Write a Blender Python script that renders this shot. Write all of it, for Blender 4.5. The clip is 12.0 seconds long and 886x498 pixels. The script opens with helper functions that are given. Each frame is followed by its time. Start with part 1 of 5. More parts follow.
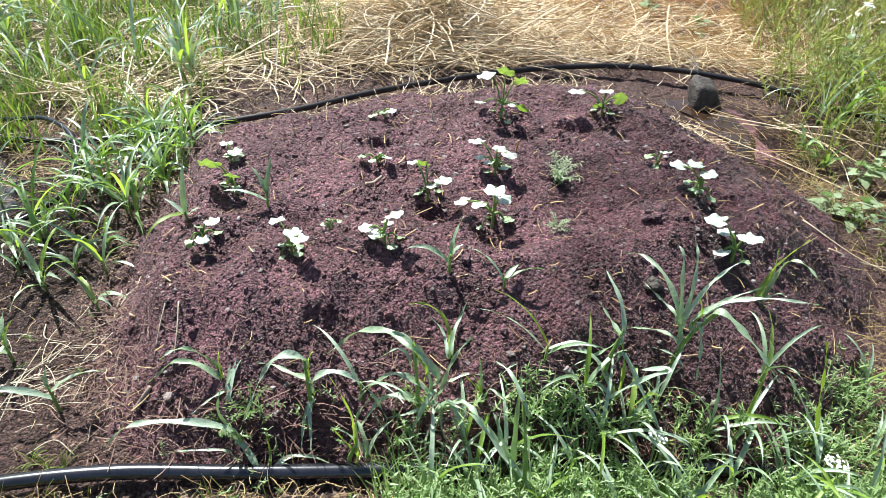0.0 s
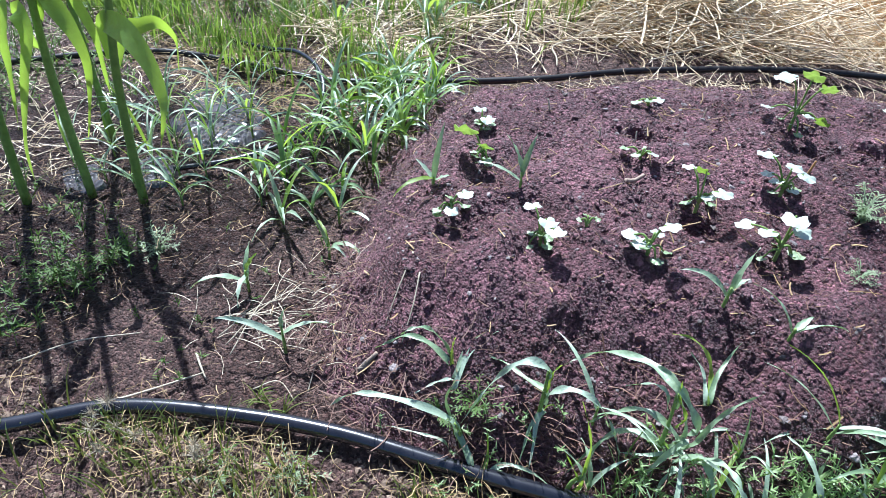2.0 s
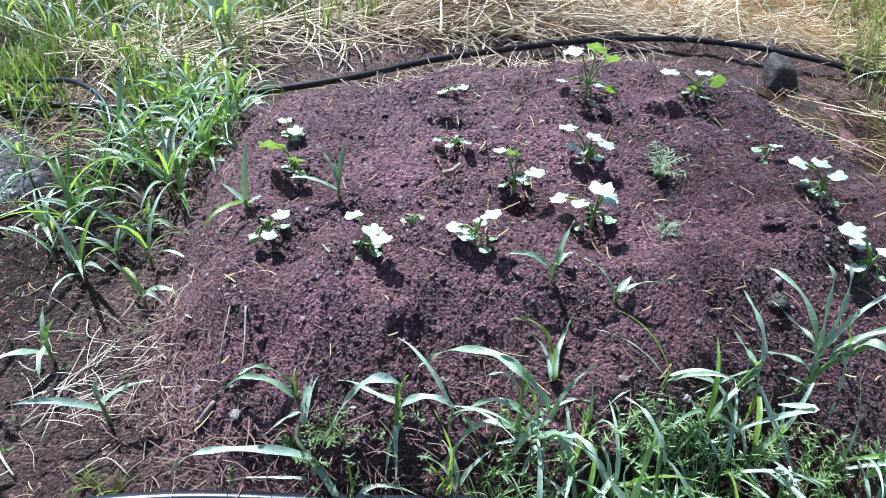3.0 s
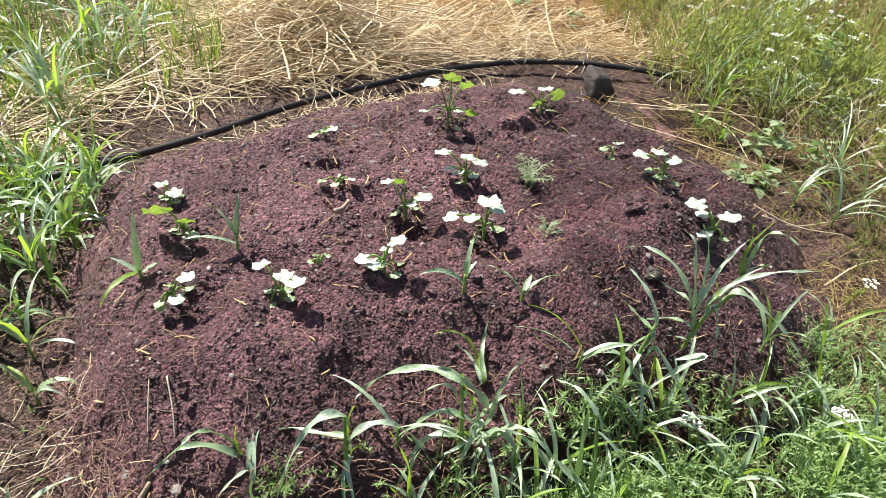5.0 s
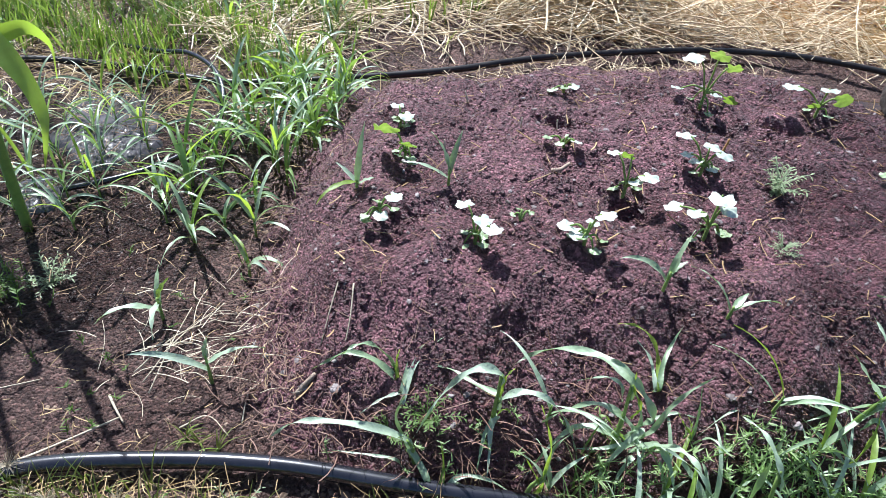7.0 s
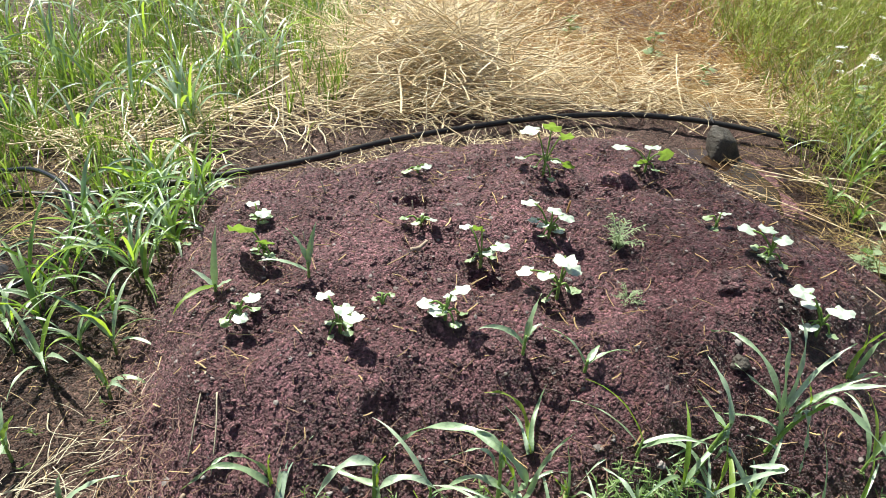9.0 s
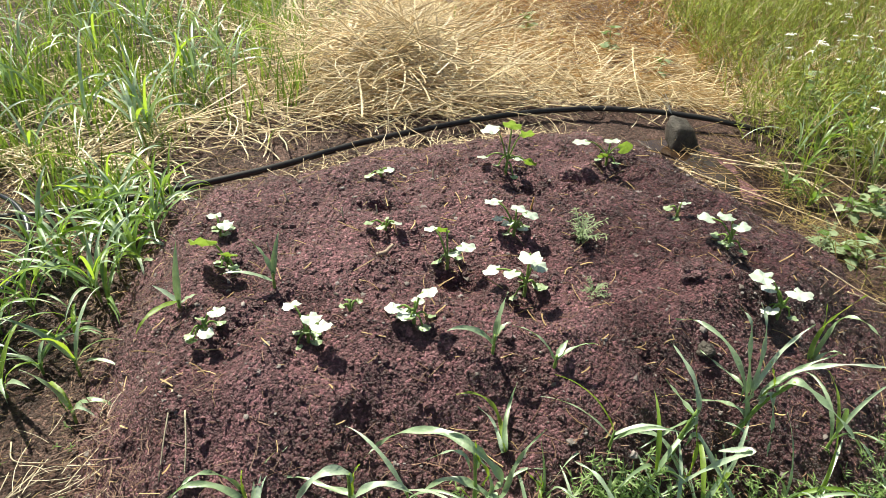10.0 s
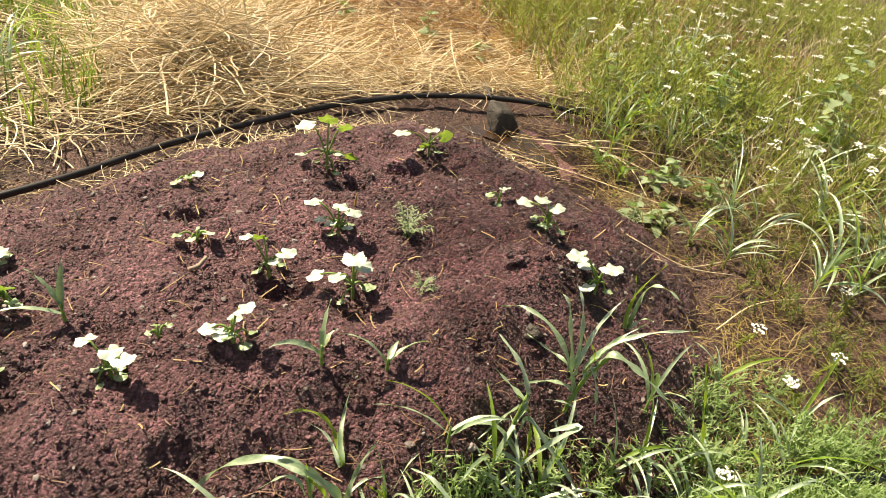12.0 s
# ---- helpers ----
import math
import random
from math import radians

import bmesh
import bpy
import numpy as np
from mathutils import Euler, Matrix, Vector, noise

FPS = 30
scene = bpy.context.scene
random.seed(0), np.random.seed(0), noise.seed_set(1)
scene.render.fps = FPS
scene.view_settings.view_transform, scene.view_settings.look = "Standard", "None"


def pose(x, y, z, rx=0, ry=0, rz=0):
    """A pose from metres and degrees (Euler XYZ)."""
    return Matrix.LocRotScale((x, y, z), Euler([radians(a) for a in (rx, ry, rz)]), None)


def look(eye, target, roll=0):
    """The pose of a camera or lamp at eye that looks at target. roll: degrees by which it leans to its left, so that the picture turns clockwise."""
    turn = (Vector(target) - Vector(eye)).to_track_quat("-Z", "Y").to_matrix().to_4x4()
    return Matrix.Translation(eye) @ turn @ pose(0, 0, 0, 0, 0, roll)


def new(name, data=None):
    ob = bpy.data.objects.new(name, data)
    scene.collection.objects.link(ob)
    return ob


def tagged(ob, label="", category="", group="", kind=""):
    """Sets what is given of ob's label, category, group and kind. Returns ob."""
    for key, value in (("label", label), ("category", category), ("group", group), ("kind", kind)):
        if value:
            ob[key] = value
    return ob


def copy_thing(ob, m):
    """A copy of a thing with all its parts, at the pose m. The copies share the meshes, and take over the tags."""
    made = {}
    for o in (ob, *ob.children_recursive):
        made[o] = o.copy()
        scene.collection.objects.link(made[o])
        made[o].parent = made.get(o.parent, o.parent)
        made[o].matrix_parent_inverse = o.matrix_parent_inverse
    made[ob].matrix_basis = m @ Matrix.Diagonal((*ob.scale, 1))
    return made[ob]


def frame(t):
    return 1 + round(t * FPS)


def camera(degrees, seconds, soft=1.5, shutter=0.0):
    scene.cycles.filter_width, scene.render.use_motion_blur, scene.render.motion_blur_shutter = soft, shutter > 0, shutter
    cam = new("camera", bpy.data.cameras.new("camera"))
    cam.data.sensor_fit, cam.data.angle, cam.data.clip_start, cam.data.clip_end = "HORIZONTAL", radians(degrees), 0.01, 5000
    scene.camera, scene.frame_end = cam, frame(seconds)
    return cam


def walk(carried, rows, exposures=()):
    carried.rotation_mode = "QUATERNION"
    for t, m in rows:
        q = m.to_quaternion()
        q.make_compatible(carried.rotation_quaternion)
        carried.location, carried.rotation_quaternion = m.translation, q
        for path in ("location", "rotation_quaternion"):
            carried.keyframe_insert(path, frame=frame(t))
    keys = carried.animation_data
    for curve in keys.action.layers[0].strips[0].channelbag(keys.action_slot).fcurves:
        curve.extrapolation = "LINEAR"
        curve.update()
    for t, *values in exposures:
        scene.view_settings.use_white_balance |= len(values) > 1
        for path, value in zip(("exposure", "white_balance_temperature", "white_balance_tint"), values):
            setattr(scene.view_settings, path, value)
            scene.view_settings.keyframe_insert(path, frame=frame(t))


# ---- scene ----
cam = camera(68.8, 12.0, 0.5)
PATH = [
    (0, (0.274, 0.236, 1.252), (0.034, 1.77, -0.008), 3.6),
    (0.5, (0.244, 0.237, 1.234), (-0.056, 1.738, -0.054), 4.9),
    (1, (0.192, 0.239, 1.228), (-0.195, 1.678, -0.106), 5.2),
    (1.5, (0.107, 0.265, 1.213), (-0.39, 1.655, -0.137), 5.0),
    (2, (0.01, 0.307, 1.197), (-0.636, 1.622, -0.164), 4.0),
    (2.5, (-0.001, 0.366, 1.184), (-0.476, 1.744, -0.186), 4.7),
    (3, (0.037, 0.383, 1.192), (-0.182, 1.844, -0.155), 5.6),
    (3.5, (0.015, 0.367, 1.204), (0.026, 1.858, -0.129), 6.4),
    (3.7, (-0.009, 0.351, 1.21), (0.056, 1.847, -0.116), 6.1),
    (5.3, (-0.098, 0.295, 1.208), (0.125, 1.866, -0.01), 6.1),
    (5.5, (-0.116, 0.286, 1.2), (-0.034, 1.844, -0.052), 6.2),
    (6, (-0.129, 0.284, 1.174), (-0.303, 1.786, -0.136), 7.0),
    (6.5, (-0.093, 0.324, 1.169), (-0.396, 1.756, -0.194), 7.4),
    (7, (-0.065, 0.347, 1.168), (-0.447, 1.762, -0.193), 6.7),
    (7.5, (-0.037, 0.337, 1.182), (-0.417, 1.82, -0.105), 7.3),
    (7.7, (-0.023, 0.343, 1.189), (-0.362, 1.848, -0.083), 7.2),
    (9.3, (0.024, 0.368, 1.22), (-0.093, 1.991, 0.057), 5.6),
    (9.5, (0.026, 0.369, 1.22), (-0.074, 1.987, 0.048), 5.5),
    (10, (0.034, 0.373, 1.225), (-0.021, 1.997, 0.059), 4.6),
    (10.5, (0.036, 0.384, 1.225), (0.043, 2.021, 0.076), 6.3),
    (11, (0.057, 0.41, 1.22), (0.122, 2.034, 0.054), 6.1),
    (11.5, (0.07, 0.424, 1.219), (0.317, 2.011, 0.027), 7.7),
    (12, (0.092, 0.434, 1.225), (0.501, 2.014, 0.069), 9.0),
]
LIGHT = [
    (0.0, 0.98, 5900, 6), (2.0, 0.92, 5170, 10), (2.5, 0.91, 5030, 11), (3.5, 0.92, 5000, 6), (5.5, 0.87, 6650, 8), (6.0, 0.87, 6580, 8), (6.5, 0.87, 6060, 12), (7.5, 0.88, 5230, 9),
    (9.5, 0.77, 6700, 0), (10.5, 0.74, 7500, 1), (11.0, 0.76, 8850, 6), (12.0, 0.81, 8300, 7),
]
walk(cam, [(t, look(eye, target, roll)) for t, eye, target, roll in PATH], LIGHT)

# ---- world and sun ----
SUN_UP, SUN_SIDE = 53.0, -46.0
world = bpy.data.worlds.new("world")
scene.world = world
world.use_nodes = True
sky = world.node_tree.nodes.new("ShaderNodeTexSky")
sky.sky_type, sky.sun_disc, sky.dust_density = "NISHITA", False, 2.0
sky.sun_elevation, sky.sun_rotation = radians(SUN_UP), radians(SUN_SIDE)
world.node_tree.nodes["Background"].inputs["Strength"].default_value = 0.06
world.node_tree.links.new(sky.outputs["Color"], world.node_tree.nodes["Background"].inputs["Color"])
sun = new("sun", bpy.data.lights.new("sun", "SUN"))
sun.data.energy, sun.data.angle, sun.data.color = 5.0, radians(0.53), (1.0, 0.95, 0.86)
sun.matrix_world = look((9 * math.sin(radians(SUN_SIDE)) * math.cos(radians(SUN_UP)), 9 * math.cos(radians(SUN_SIDE)) * math.cos(radians(SUN_UP)), 9 * math.sin(radians(SUN_UP))), (0, 0, 0))


# ---- materials ----
def ramp(nt, source, stops):
    node = nt.nodes.new("ShaderNodeValToRGB")
    while len(node.color_ramp.elements) < len(stops):
        node.color_ramp.elements.new(0.5)
    for e, (at, c) in zip(node.color_ramp.elements, stops):
        e.position, e.color = at, (*c, 1)
    nt.links.new(source, node.inputs["Fac"])
    return node.outputs["Color"]


def noise_tex(nt, scale, detail=4.0, rough=0.6):
    co = nt.nodes.new("ShaderNodeTexCoord")
    n = nt.nodes.new("ShaderNodeTexNoise")
    n.inputs["Scale"].default_value, n.inputs["Detail"].default_value, n.inputs["Roughness"].default_value = scale, detail, rough
    nt.links.new(co.outputs["Object"], n.inputs["Vector"])
    return n.outputs["Fac"]


def mixed(nt, fac, a, b, mode="MIX"):
    m = nt.nodes.new("ShaderNodeMix")
    m.data_type, m.blend_type = "RGBA", mode
    for value, socket in ((fac, m.inputs["Factor"]), (a, m.inputs["A"]), (b, m.inputs["B"])):
        if isinstance(value, bpy.types.NodeSocket):
            nt.links.new(value, socket)
        elif isinstance(value, (int, float)):
            socket.default_value = value
        else:
            socket.default_value = (*value, 1)
    return m.outputs["Result"]


def surface(name, rough=0.7, spec=0.5):
    m = bpy.data.materials.new(name)
    m.use_nodes = True
    b = m.node_tree.nodes["Principled BSDF"]
    b.inputs["Roughness"].default_value, b.inputs["Specular IOR Level"].default_value = rough, spec
    return m, m.node_tree, b


def bumped(nt, b, height, strength, dist):
    n = nt.nodes.new("ShaderNodeBump")
    n.inputs["Strength"].default_value, n.inputs["Distance"].default_value = strength, dist
    nt.links.new(height, n.inputs["Height"])
    nt.links.new(n.outputs["Normal"], b.inputs["Normal"])


def soil(name, dark, mid, light, rough=0.75, spec=0.4, bump=0.012, damp=(), spot_tone=0.4):
    """Crumbly soil: crumbs of uneven tone, larger patches, and darker, glossier spots (x, y, radius); those by the
    puddles are damp.
    """
    m, nt, b = surface(name, rough, spec)
    big, fine = noise_tex(nt, 5.0, 5), noise_tex(nt, 90.0, 6, 0.7)
    c = ramp(nt, fine, [(0.3, dark), (0.52, mid), (0.75, light)])
    co = nt.nodes.new("ShaderNodeTexCoord").outputs["Object"]
    cell = nt.nodes.new("ShaderNodeTexVoronoi")
    cell.inputs["Scale"].default_value = 170.0
    nt.links.new(co, cell.inputs["Vector"])
    sep = nt.nodes.new("ShaderNodeSeparateColor")
    nt.links.new(cell.outputs["Color"], sep.inputs["Color"])
    c = mixed(nt, 1.0, c, ramp(nt, sep.outputs["Red"], [(0.0, (0.5, 0.47, 0.48)), (0.65, (1.0, 1.0, 1.0)), (1.0, (1.9, 1.85, 1.9))]), "MULTIPLY")
    patch = ramp(nt, big, [(0.32, (0.56, 0.50, 0.47)), (0.5, (0.95, 0.92, 0.92)), (0.68, (1.32, 1.28, 1.28))])
    c = mixed(nt, 1.0, c, patch, "MULTIPLY")
    wet = 0.0
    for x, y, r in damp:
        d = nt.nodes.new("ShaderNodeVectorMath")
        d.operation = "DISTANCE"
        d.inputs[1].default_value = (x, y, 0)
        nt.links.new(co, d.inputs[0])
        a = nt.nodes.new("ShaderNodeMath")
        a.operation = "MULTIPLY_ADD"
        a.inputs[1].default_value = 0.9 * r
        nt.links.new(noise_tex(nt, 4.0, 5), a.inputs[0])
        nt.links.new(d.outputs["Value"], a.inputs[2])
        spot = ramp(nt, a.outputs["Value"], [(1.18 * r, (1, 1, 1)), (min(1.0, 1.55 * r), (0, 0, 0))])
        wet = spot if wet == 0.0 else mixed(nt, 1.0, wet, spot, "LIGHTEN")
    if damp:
        c = mixed(nt, wet, c, mixed(nt, 1.0, c, (spot_tone + 0.02, spot_tone, spot_tone), "MULTIPLY"))
    nt.links.new(c, b.inputs["Base Color"])
    gloss = ramp(nt, big, [(0.3, (rough - 0.15,) * 3), (0.7, (min(1, rough + 0.12),) * 3)])
    nt.links.new(mixed(nt, wet, gloss, (0.36,) * 3) if damp else gloss, b.inputs["Roughness"])
    up = nt.nodes.new("ShaderNodeMath")
    up.operation = "MULTIPLY_ADD"
    up.inputs[1].default_value = -0.6
    nt.links.new(cell.outputs["Distance"], up.inputs[0])
    nt.links.new(noise_tex(nt, 150.0, 6, 0.75), up.inputs[2])
    bumped(nt, b, up.outputs["Value"], 1.0, bump)
    return m


def foliage(name, dark, light, rough=0.42, spec=0.5, through_light=0.35, glow=(0.35, 0.55, 0.05), source="Random", gloss=0.0):
    """Leaf surface: varied green, glossy, lets light through."""
    m, nt, b = surface(name, rough, spec)
    if source == "Island":
        r = nt.nodes.new("ShaderNodeNewGeometry").outputs["Random Per Island"]
    else:
        r = nt.nodes.new("ShaderNodeObjectInfo").outputs["Random"]
    c = ramp(nt, r, [(0.0, dark), (1.0, light)])
    grain = ramp(nt, noise_tex(nt, 60.0, 4), [(0.3, (0.8, 0.8, 0.8)), (0.7, (1.15, 1.15, 1.1))])
    c = mixed(nt, 1.0, c, grain, "MULTIPLY")
    nt.links.new(c, b.inputs["Base Color"])
    bumped(nt, b, noise_tex(nt, 130.0, 4), 0.45, 0.004)
    b.inputs["Coat Weight"].default_value, b.inputs["Coat Roughness"].default_value, b.inputs["Coat IOR"].default_value = gloss, 0.46, 1.8
    tr = nt.nodes.new("ShaderNodeBsdfTranslucent")
    nt.links.new(mixed(nt, 0.6, c, glow), tr.inputs["Color"])
    mix = nt.nodes.new("ShaderNodeMixShader")
    mix.inputs["Fac"].default_value = through_light
    nt.links.new(b.outputs["BSDF"], mix.inputs[1])
    nt.links.new(tr.outputs["BSDF"], mix.inputs[2])
    nt.links.new(mix.outputs["Shader"], nt.nodes["Material Output"].inputs["Surface"])
    return m


def plain(name, a, b_, rough=0.6, spec=0.4, scale=40.0, metal=0.0, bump=0.003, source=""):
    m, nt, b = surface(name, rough, spec)
    c = ramp(nt, noise_tex(nt, scale, 5), [(0.3, a), (0.7, b_)])
    if source:
        r = nt.nodes.new("ShaderNodeNewGeometry").outputs["Random Per Island"]
        c = mixed(nt, 1.0, c, ramp(nt, r, [(0.0, (0.55, 0.5, 0.45)), (0.6, (1.0, 1.0, 1.0)), (1.0, (1.25, 1.25, 1.25))]), "MULTIPLY")
    nt.links.new(c, b.inputs["Base Color"])
    b.inputs["Metallic"].default_value = metal
    bumped(nt, b, noise_tex(nt, scale * 4, 4), 0.5, bump)
    return m


# darker spots on the bed's right half and front flank
DARK_BED_SPOTS = ((0.88, 1.95, 0.62), (0.48, 1.85, 0.42), (0.55, 1.5, 0.34), (0.5, 1.22, 0.3))
BED_SOIL = soil("dark_crumbly_soil", (0.064, 0.030, 0.034), (0.175, 0.078, 0.089), (0.40, 0.21, 0.23), 0.55, 0.55, 0.011, DARK_BED_SPOTS, 0.52)
LOOSE_SOIL = soil("loose_soil_crumb", (0.09, 0.044, 0.048), (0.20, 0.100, 0.108), (0.42, 0.24, 0.25), 0.5, 0.7, 0.012, DARK_BED_SPOTS, 0.48)
GROUND_SOIL = soil("brown_garden_soil", (0.064, 0.036, 0.029), (0.152, 0.088, 0.071), (0.28, 0.18, 0.145), 0.62, 0.5, 0.022, ((-1.5, 1.3, 0.62), (1.12, 2.75, 0.36), (-1.4, 0.8, 0.3)))
REED = plain("reddish_dry_fibre", (0.14, 0.072, 0.05), (0.28, 0.165, 0.115), 0.6, 0.4, 60, 0, 0.002, "island")
TAN = plain("dry_tan_soil", (0.20, 0.14, 0.10), (0.36, 0.27, 0.20), 0.85, 0.3, 90, 0, 0.004, "island")
PEBBLE = plain("small_stone", (0.16, 0.13, 0.125), (0.33, 0.29, 0.28), 0.6, 0.4, 60, 0, 0.003, "island")
# sun glare on the green upper leaves is put into this near-white colour
SQUASH_GLARE = foliage("glare_white_squash_leaf", (0.42, 0.50, 0.40), (0.56, 0.63, 0.53), 0.38, 1.0, 0.1, (0.45, 0.62, 0.20), "Random", 1.0)
# same leaf tipped back: its backlit yellow-green is put into the colour
SQUASH_BACKLIT = foliage("backlit_squash_leaf", (0.24, 0.38, 0.08), (0.36, 0.50, 0.14), 0.45, 0.6, 0.35, (0.45, 0.68, 0.05), "Random", 0.2)
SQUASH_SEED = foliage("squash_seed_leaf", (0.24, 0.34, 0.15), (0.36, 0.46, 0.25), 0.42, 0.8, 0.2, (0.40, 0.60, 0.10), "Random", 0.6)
STEM = foliage("green_stem", (0.22, 0.34, 0.08), (0.30, 0.42, 0.12), 0.5, 0.4, 0.15)
BLADE = foliage("young_maize_blade", (0.25, 0.36, 0.18), (0.46, 0.57, 0.42), 0.42, 1.0, 0.2, (0.35, 0.6, 0.05), "Random", 0.8)
YOUNG = foliage("new_maize_blade", (0.22, 0.36, 0.05), (0.34, 0.48, 0.09), 0.42, 0.6, 0.5, (0.55, 0.75, 0.05), "Random", 0.3)
LUSH = foliage("lush_maize_blade", (0.10, 0.21, 0.04), (0.27, 0.41, 0.14), 0.42, 0.8, 0.36, (0.42, 0.65, 0.05), "Random", 0.45)
TALL = foliage("tall_maize_blade", (0.17, 0.30, 0.05), (0.26, 0.42, 0.09), 0.36, 0.8, 0.6, (0.55, 0.75, 0.05), "Random", 0.6)
GRASS = foliage("green_grass", (0.08, 0.16, 0.03), (0.22, 0.34, 0.075), 0.45, 0.5, 0.4, (0.45, 0.6, 0.06), "Island")
HERB = foliage("small_herb", (0.06, 0.12, 0.025), (0.15, 0.24, 0.06), 0.5, 0.4, 0.35, (0.4, 0.55, 0.06), "Island")
FRESH = foliage("fresh_low_weed", (0.18, 0.30, 0.08), (0.42, 0.54, 0.25), 0.45, 0.6, 0.38, (0.45, 0.62, 0.10), "Island", 0.3)
WEED = foliage("tall_weed", (0.20, 0.26, 0.05), (0.46, 0.50, 0.15), 0.5, 0.4, 0.5, (0.5, 0.55, 0.08), "Island")
FEATHER = foliage("grey_green_feathery_leaf", (0.20, 0.27, 0.14), (0.36, 0.44, 0.26), 0.55, 0.5, 0.25, (0.4, 0.5, 0.2), "Island")
OLIVE = foliage("olive_weed", (0.08, 0.12, 0.025), (0.22, 0.26, 0.07), 0.5, 0.4, 0.35, (0.45, 0.5, 0.08), "Island")
SERE = plain("sere_stem", (0.25, 0.18, 0.07), (0.52, 0.39, 0.17), 0.6, 0.4, 30, 0, 0.002, "island")
STRAW = plain("dry_straw", (0.60, 0.46, 0.26), (0.92, 0.78, 0.55), 0.42, 0.6, 30, 0, 0.002, "island")
DRY = plain("dry_orange_grass", (0.40, 0.20, 0.06), (0.60, 0.37, 0.13), 0.5, 0.5, 30, 0, 0.002, "island")
MAT = plain("matted_dry_stem", (0.28, 0.18, 0.08), (0.56, 0.41, 0.20), 0.6, 0.4, 30, 0, 0.002, "island")
UNDER = plain("old_matted_straw", (0.17, 0.10, 0.045), (0.42, 0.29, 0.13), 0.85, 0.3, 110, 0, 0.03)
HEAP = plain("golden_straw_heap", (0.34, 0.23, 0.10), (0.64, 0.48, 0.24), 0.8, 0.3, 110, 0, 0.03)
ROOT = plain("root_fibre", (0.13, 0.075, 0.045), (0.30, 0.20, 0.125), 0.7, 0.3, 60, 0, 0.002, "island")
WOOD = plain("weathered_wood", (0.30, 0.22, 0.16), (0.46, 0.37, 0.29), 0.65, 0.35, 50)
PIPE = plain("black_polyethylene", (0.010, 0.010, 0.014), (0.024, 0.024, 0.032), 0.21, 1.0, 14, 0, 0.0004)
HOSE = plain("matte_black_hose", (0.014, 0.013, 0.014), (0.035, 0.032, 0.03), 0.36, 0.4, 18, 0, 0.0006)
ROCK = plain("dark_wet_stone", (0.045, 0.038, 0.032), (0.11, 0.09, 0.075), 0.6, 0.5, 25, 0, 0.03)
PALE = plain("pale_bristle", (0.44, 0.37, 0.26), (0.62, 0.54, 0.40), 0.6, 0.4, 60)
PETAL = plain("white_petal", (0.78, 0.78, 0.74), (0.85, 0.85, 0.8), 0.6, 0.3, 90)


def water(name, a, b_, ripple):
    m, nt, b = surface(name, 0.06, 1.0)
    nt.links.new(ramp(nt, noise_tex(nt, 7.0, 5), [(0.35, a), (0.65, b_)]), b.inputs["Base Color"])
    bumped(nt, b, noise_tex(nt, 60.0, 3, 0.6), ripple, 0.007)
    return m


WATER = water("grey_puddle_water", (0.03, 0.027, 0.028), (0.10, 0.09, 0.095), 0.22)
SPRAY = plain("water_spray", (0.75, 0.78, 0.80), (0.85, 0.87, 0.88), 0.15, 0.8, 90)
MUDDY = water("brown_puddle_water", (0.028, 0.016, 0.010), (0.07, 0.042, 0.026), 0.06)


# ---- shape of the ground ----
BED = [(-0.91, 2.02), (-0.87, 1.72), (-0.80, 1.42), (-0.70, 1.14), (-0.55, 0.96), (-0.30, 0.98), (0.03, 1.05), (0.45, 1.12),
       (0.90, 1.20), (1.18, 1.52), (1.28, 1.90), (1.20, 2.26), (1.02, 2.50), (0.78, 2.72), (0.42, 2.86), (0.0, 2.74),
       (-0.33, 2.54), (-0.60, 2.34), (-0.80, 2.15)]


def bed_inside(x, y):
    """Distance inside the outline of the planting bed (minus outside), for arrays."""
    x, y = np.asarray(x, float), np.asarray(y, float)
    best, odd = np.full(x.shape, 1e9), np.zeros(x.shape, bool)
    for (ax, ay), (bx, by) in zip(BED, BED[1:] + BED[:1]):
        dx, dy = bx - ax, by - ay
        u = np.clip(((x - ax) * dx + (y - ay) * dy) / (dx * dx + dy * dy), 0, 1)
        best = np.minimum(best, np.hypot(x - ax - u * dx, y - ay - u * dy))
        cross = (ay > y) != (by > y)
        odd ^= cross & (x < ax + (y - ay) * dx / (dy if dy else 1e-9))
    return np.where(odd, best, -best)


def bed_height(x, y):
    """Smooth height of the bed above the ground."""
    x, y = np.asarray(x, float), np.asarray(y, float)
    s = np.clip((y - 1.7) / 0.9, 0, 1)
    wide = 0.42 + 0.20 * s * s * (3 - 2 * s) + 0.14 * np.clip((x - 0.4) / 0.4, 0, 1)
    edge = 0.022 * np.sin(9 * x + 4 * y) + 0.016 * np.sin(19 * y - 7 * x) + 0.010 * np.sin(37 * x + 23 * y)
    u = np.clip((bed_inside(x, y) + 0.08 + edge) / wide, 0, 1)
    u = 0.55 * u * u * (3 - 2 * u) + 0.45 * u * (2 - u)
    return 0.282 * u + 0.04 * np.clip(x, -0.5, 0.8) * u


def lumps(x, y, scale, octaves=4, seed=0.0):
    """Fractal noise, for numbers or arrays."""
    if np.ndim(x) == 0:
        return noise.fractal((x * scale + seed, y * scale - seed, seed), 0.75, 2.1, octaves)
    flat = [noise.fractal((p * scale + seed, q * scale - seed, seed), 0.75, 2.1, octaves) for p, q in zip(np.ravel(x).tolist(), np.ravel(y).tolist())]
    return np.array(flat).reshape(np.shape(x))


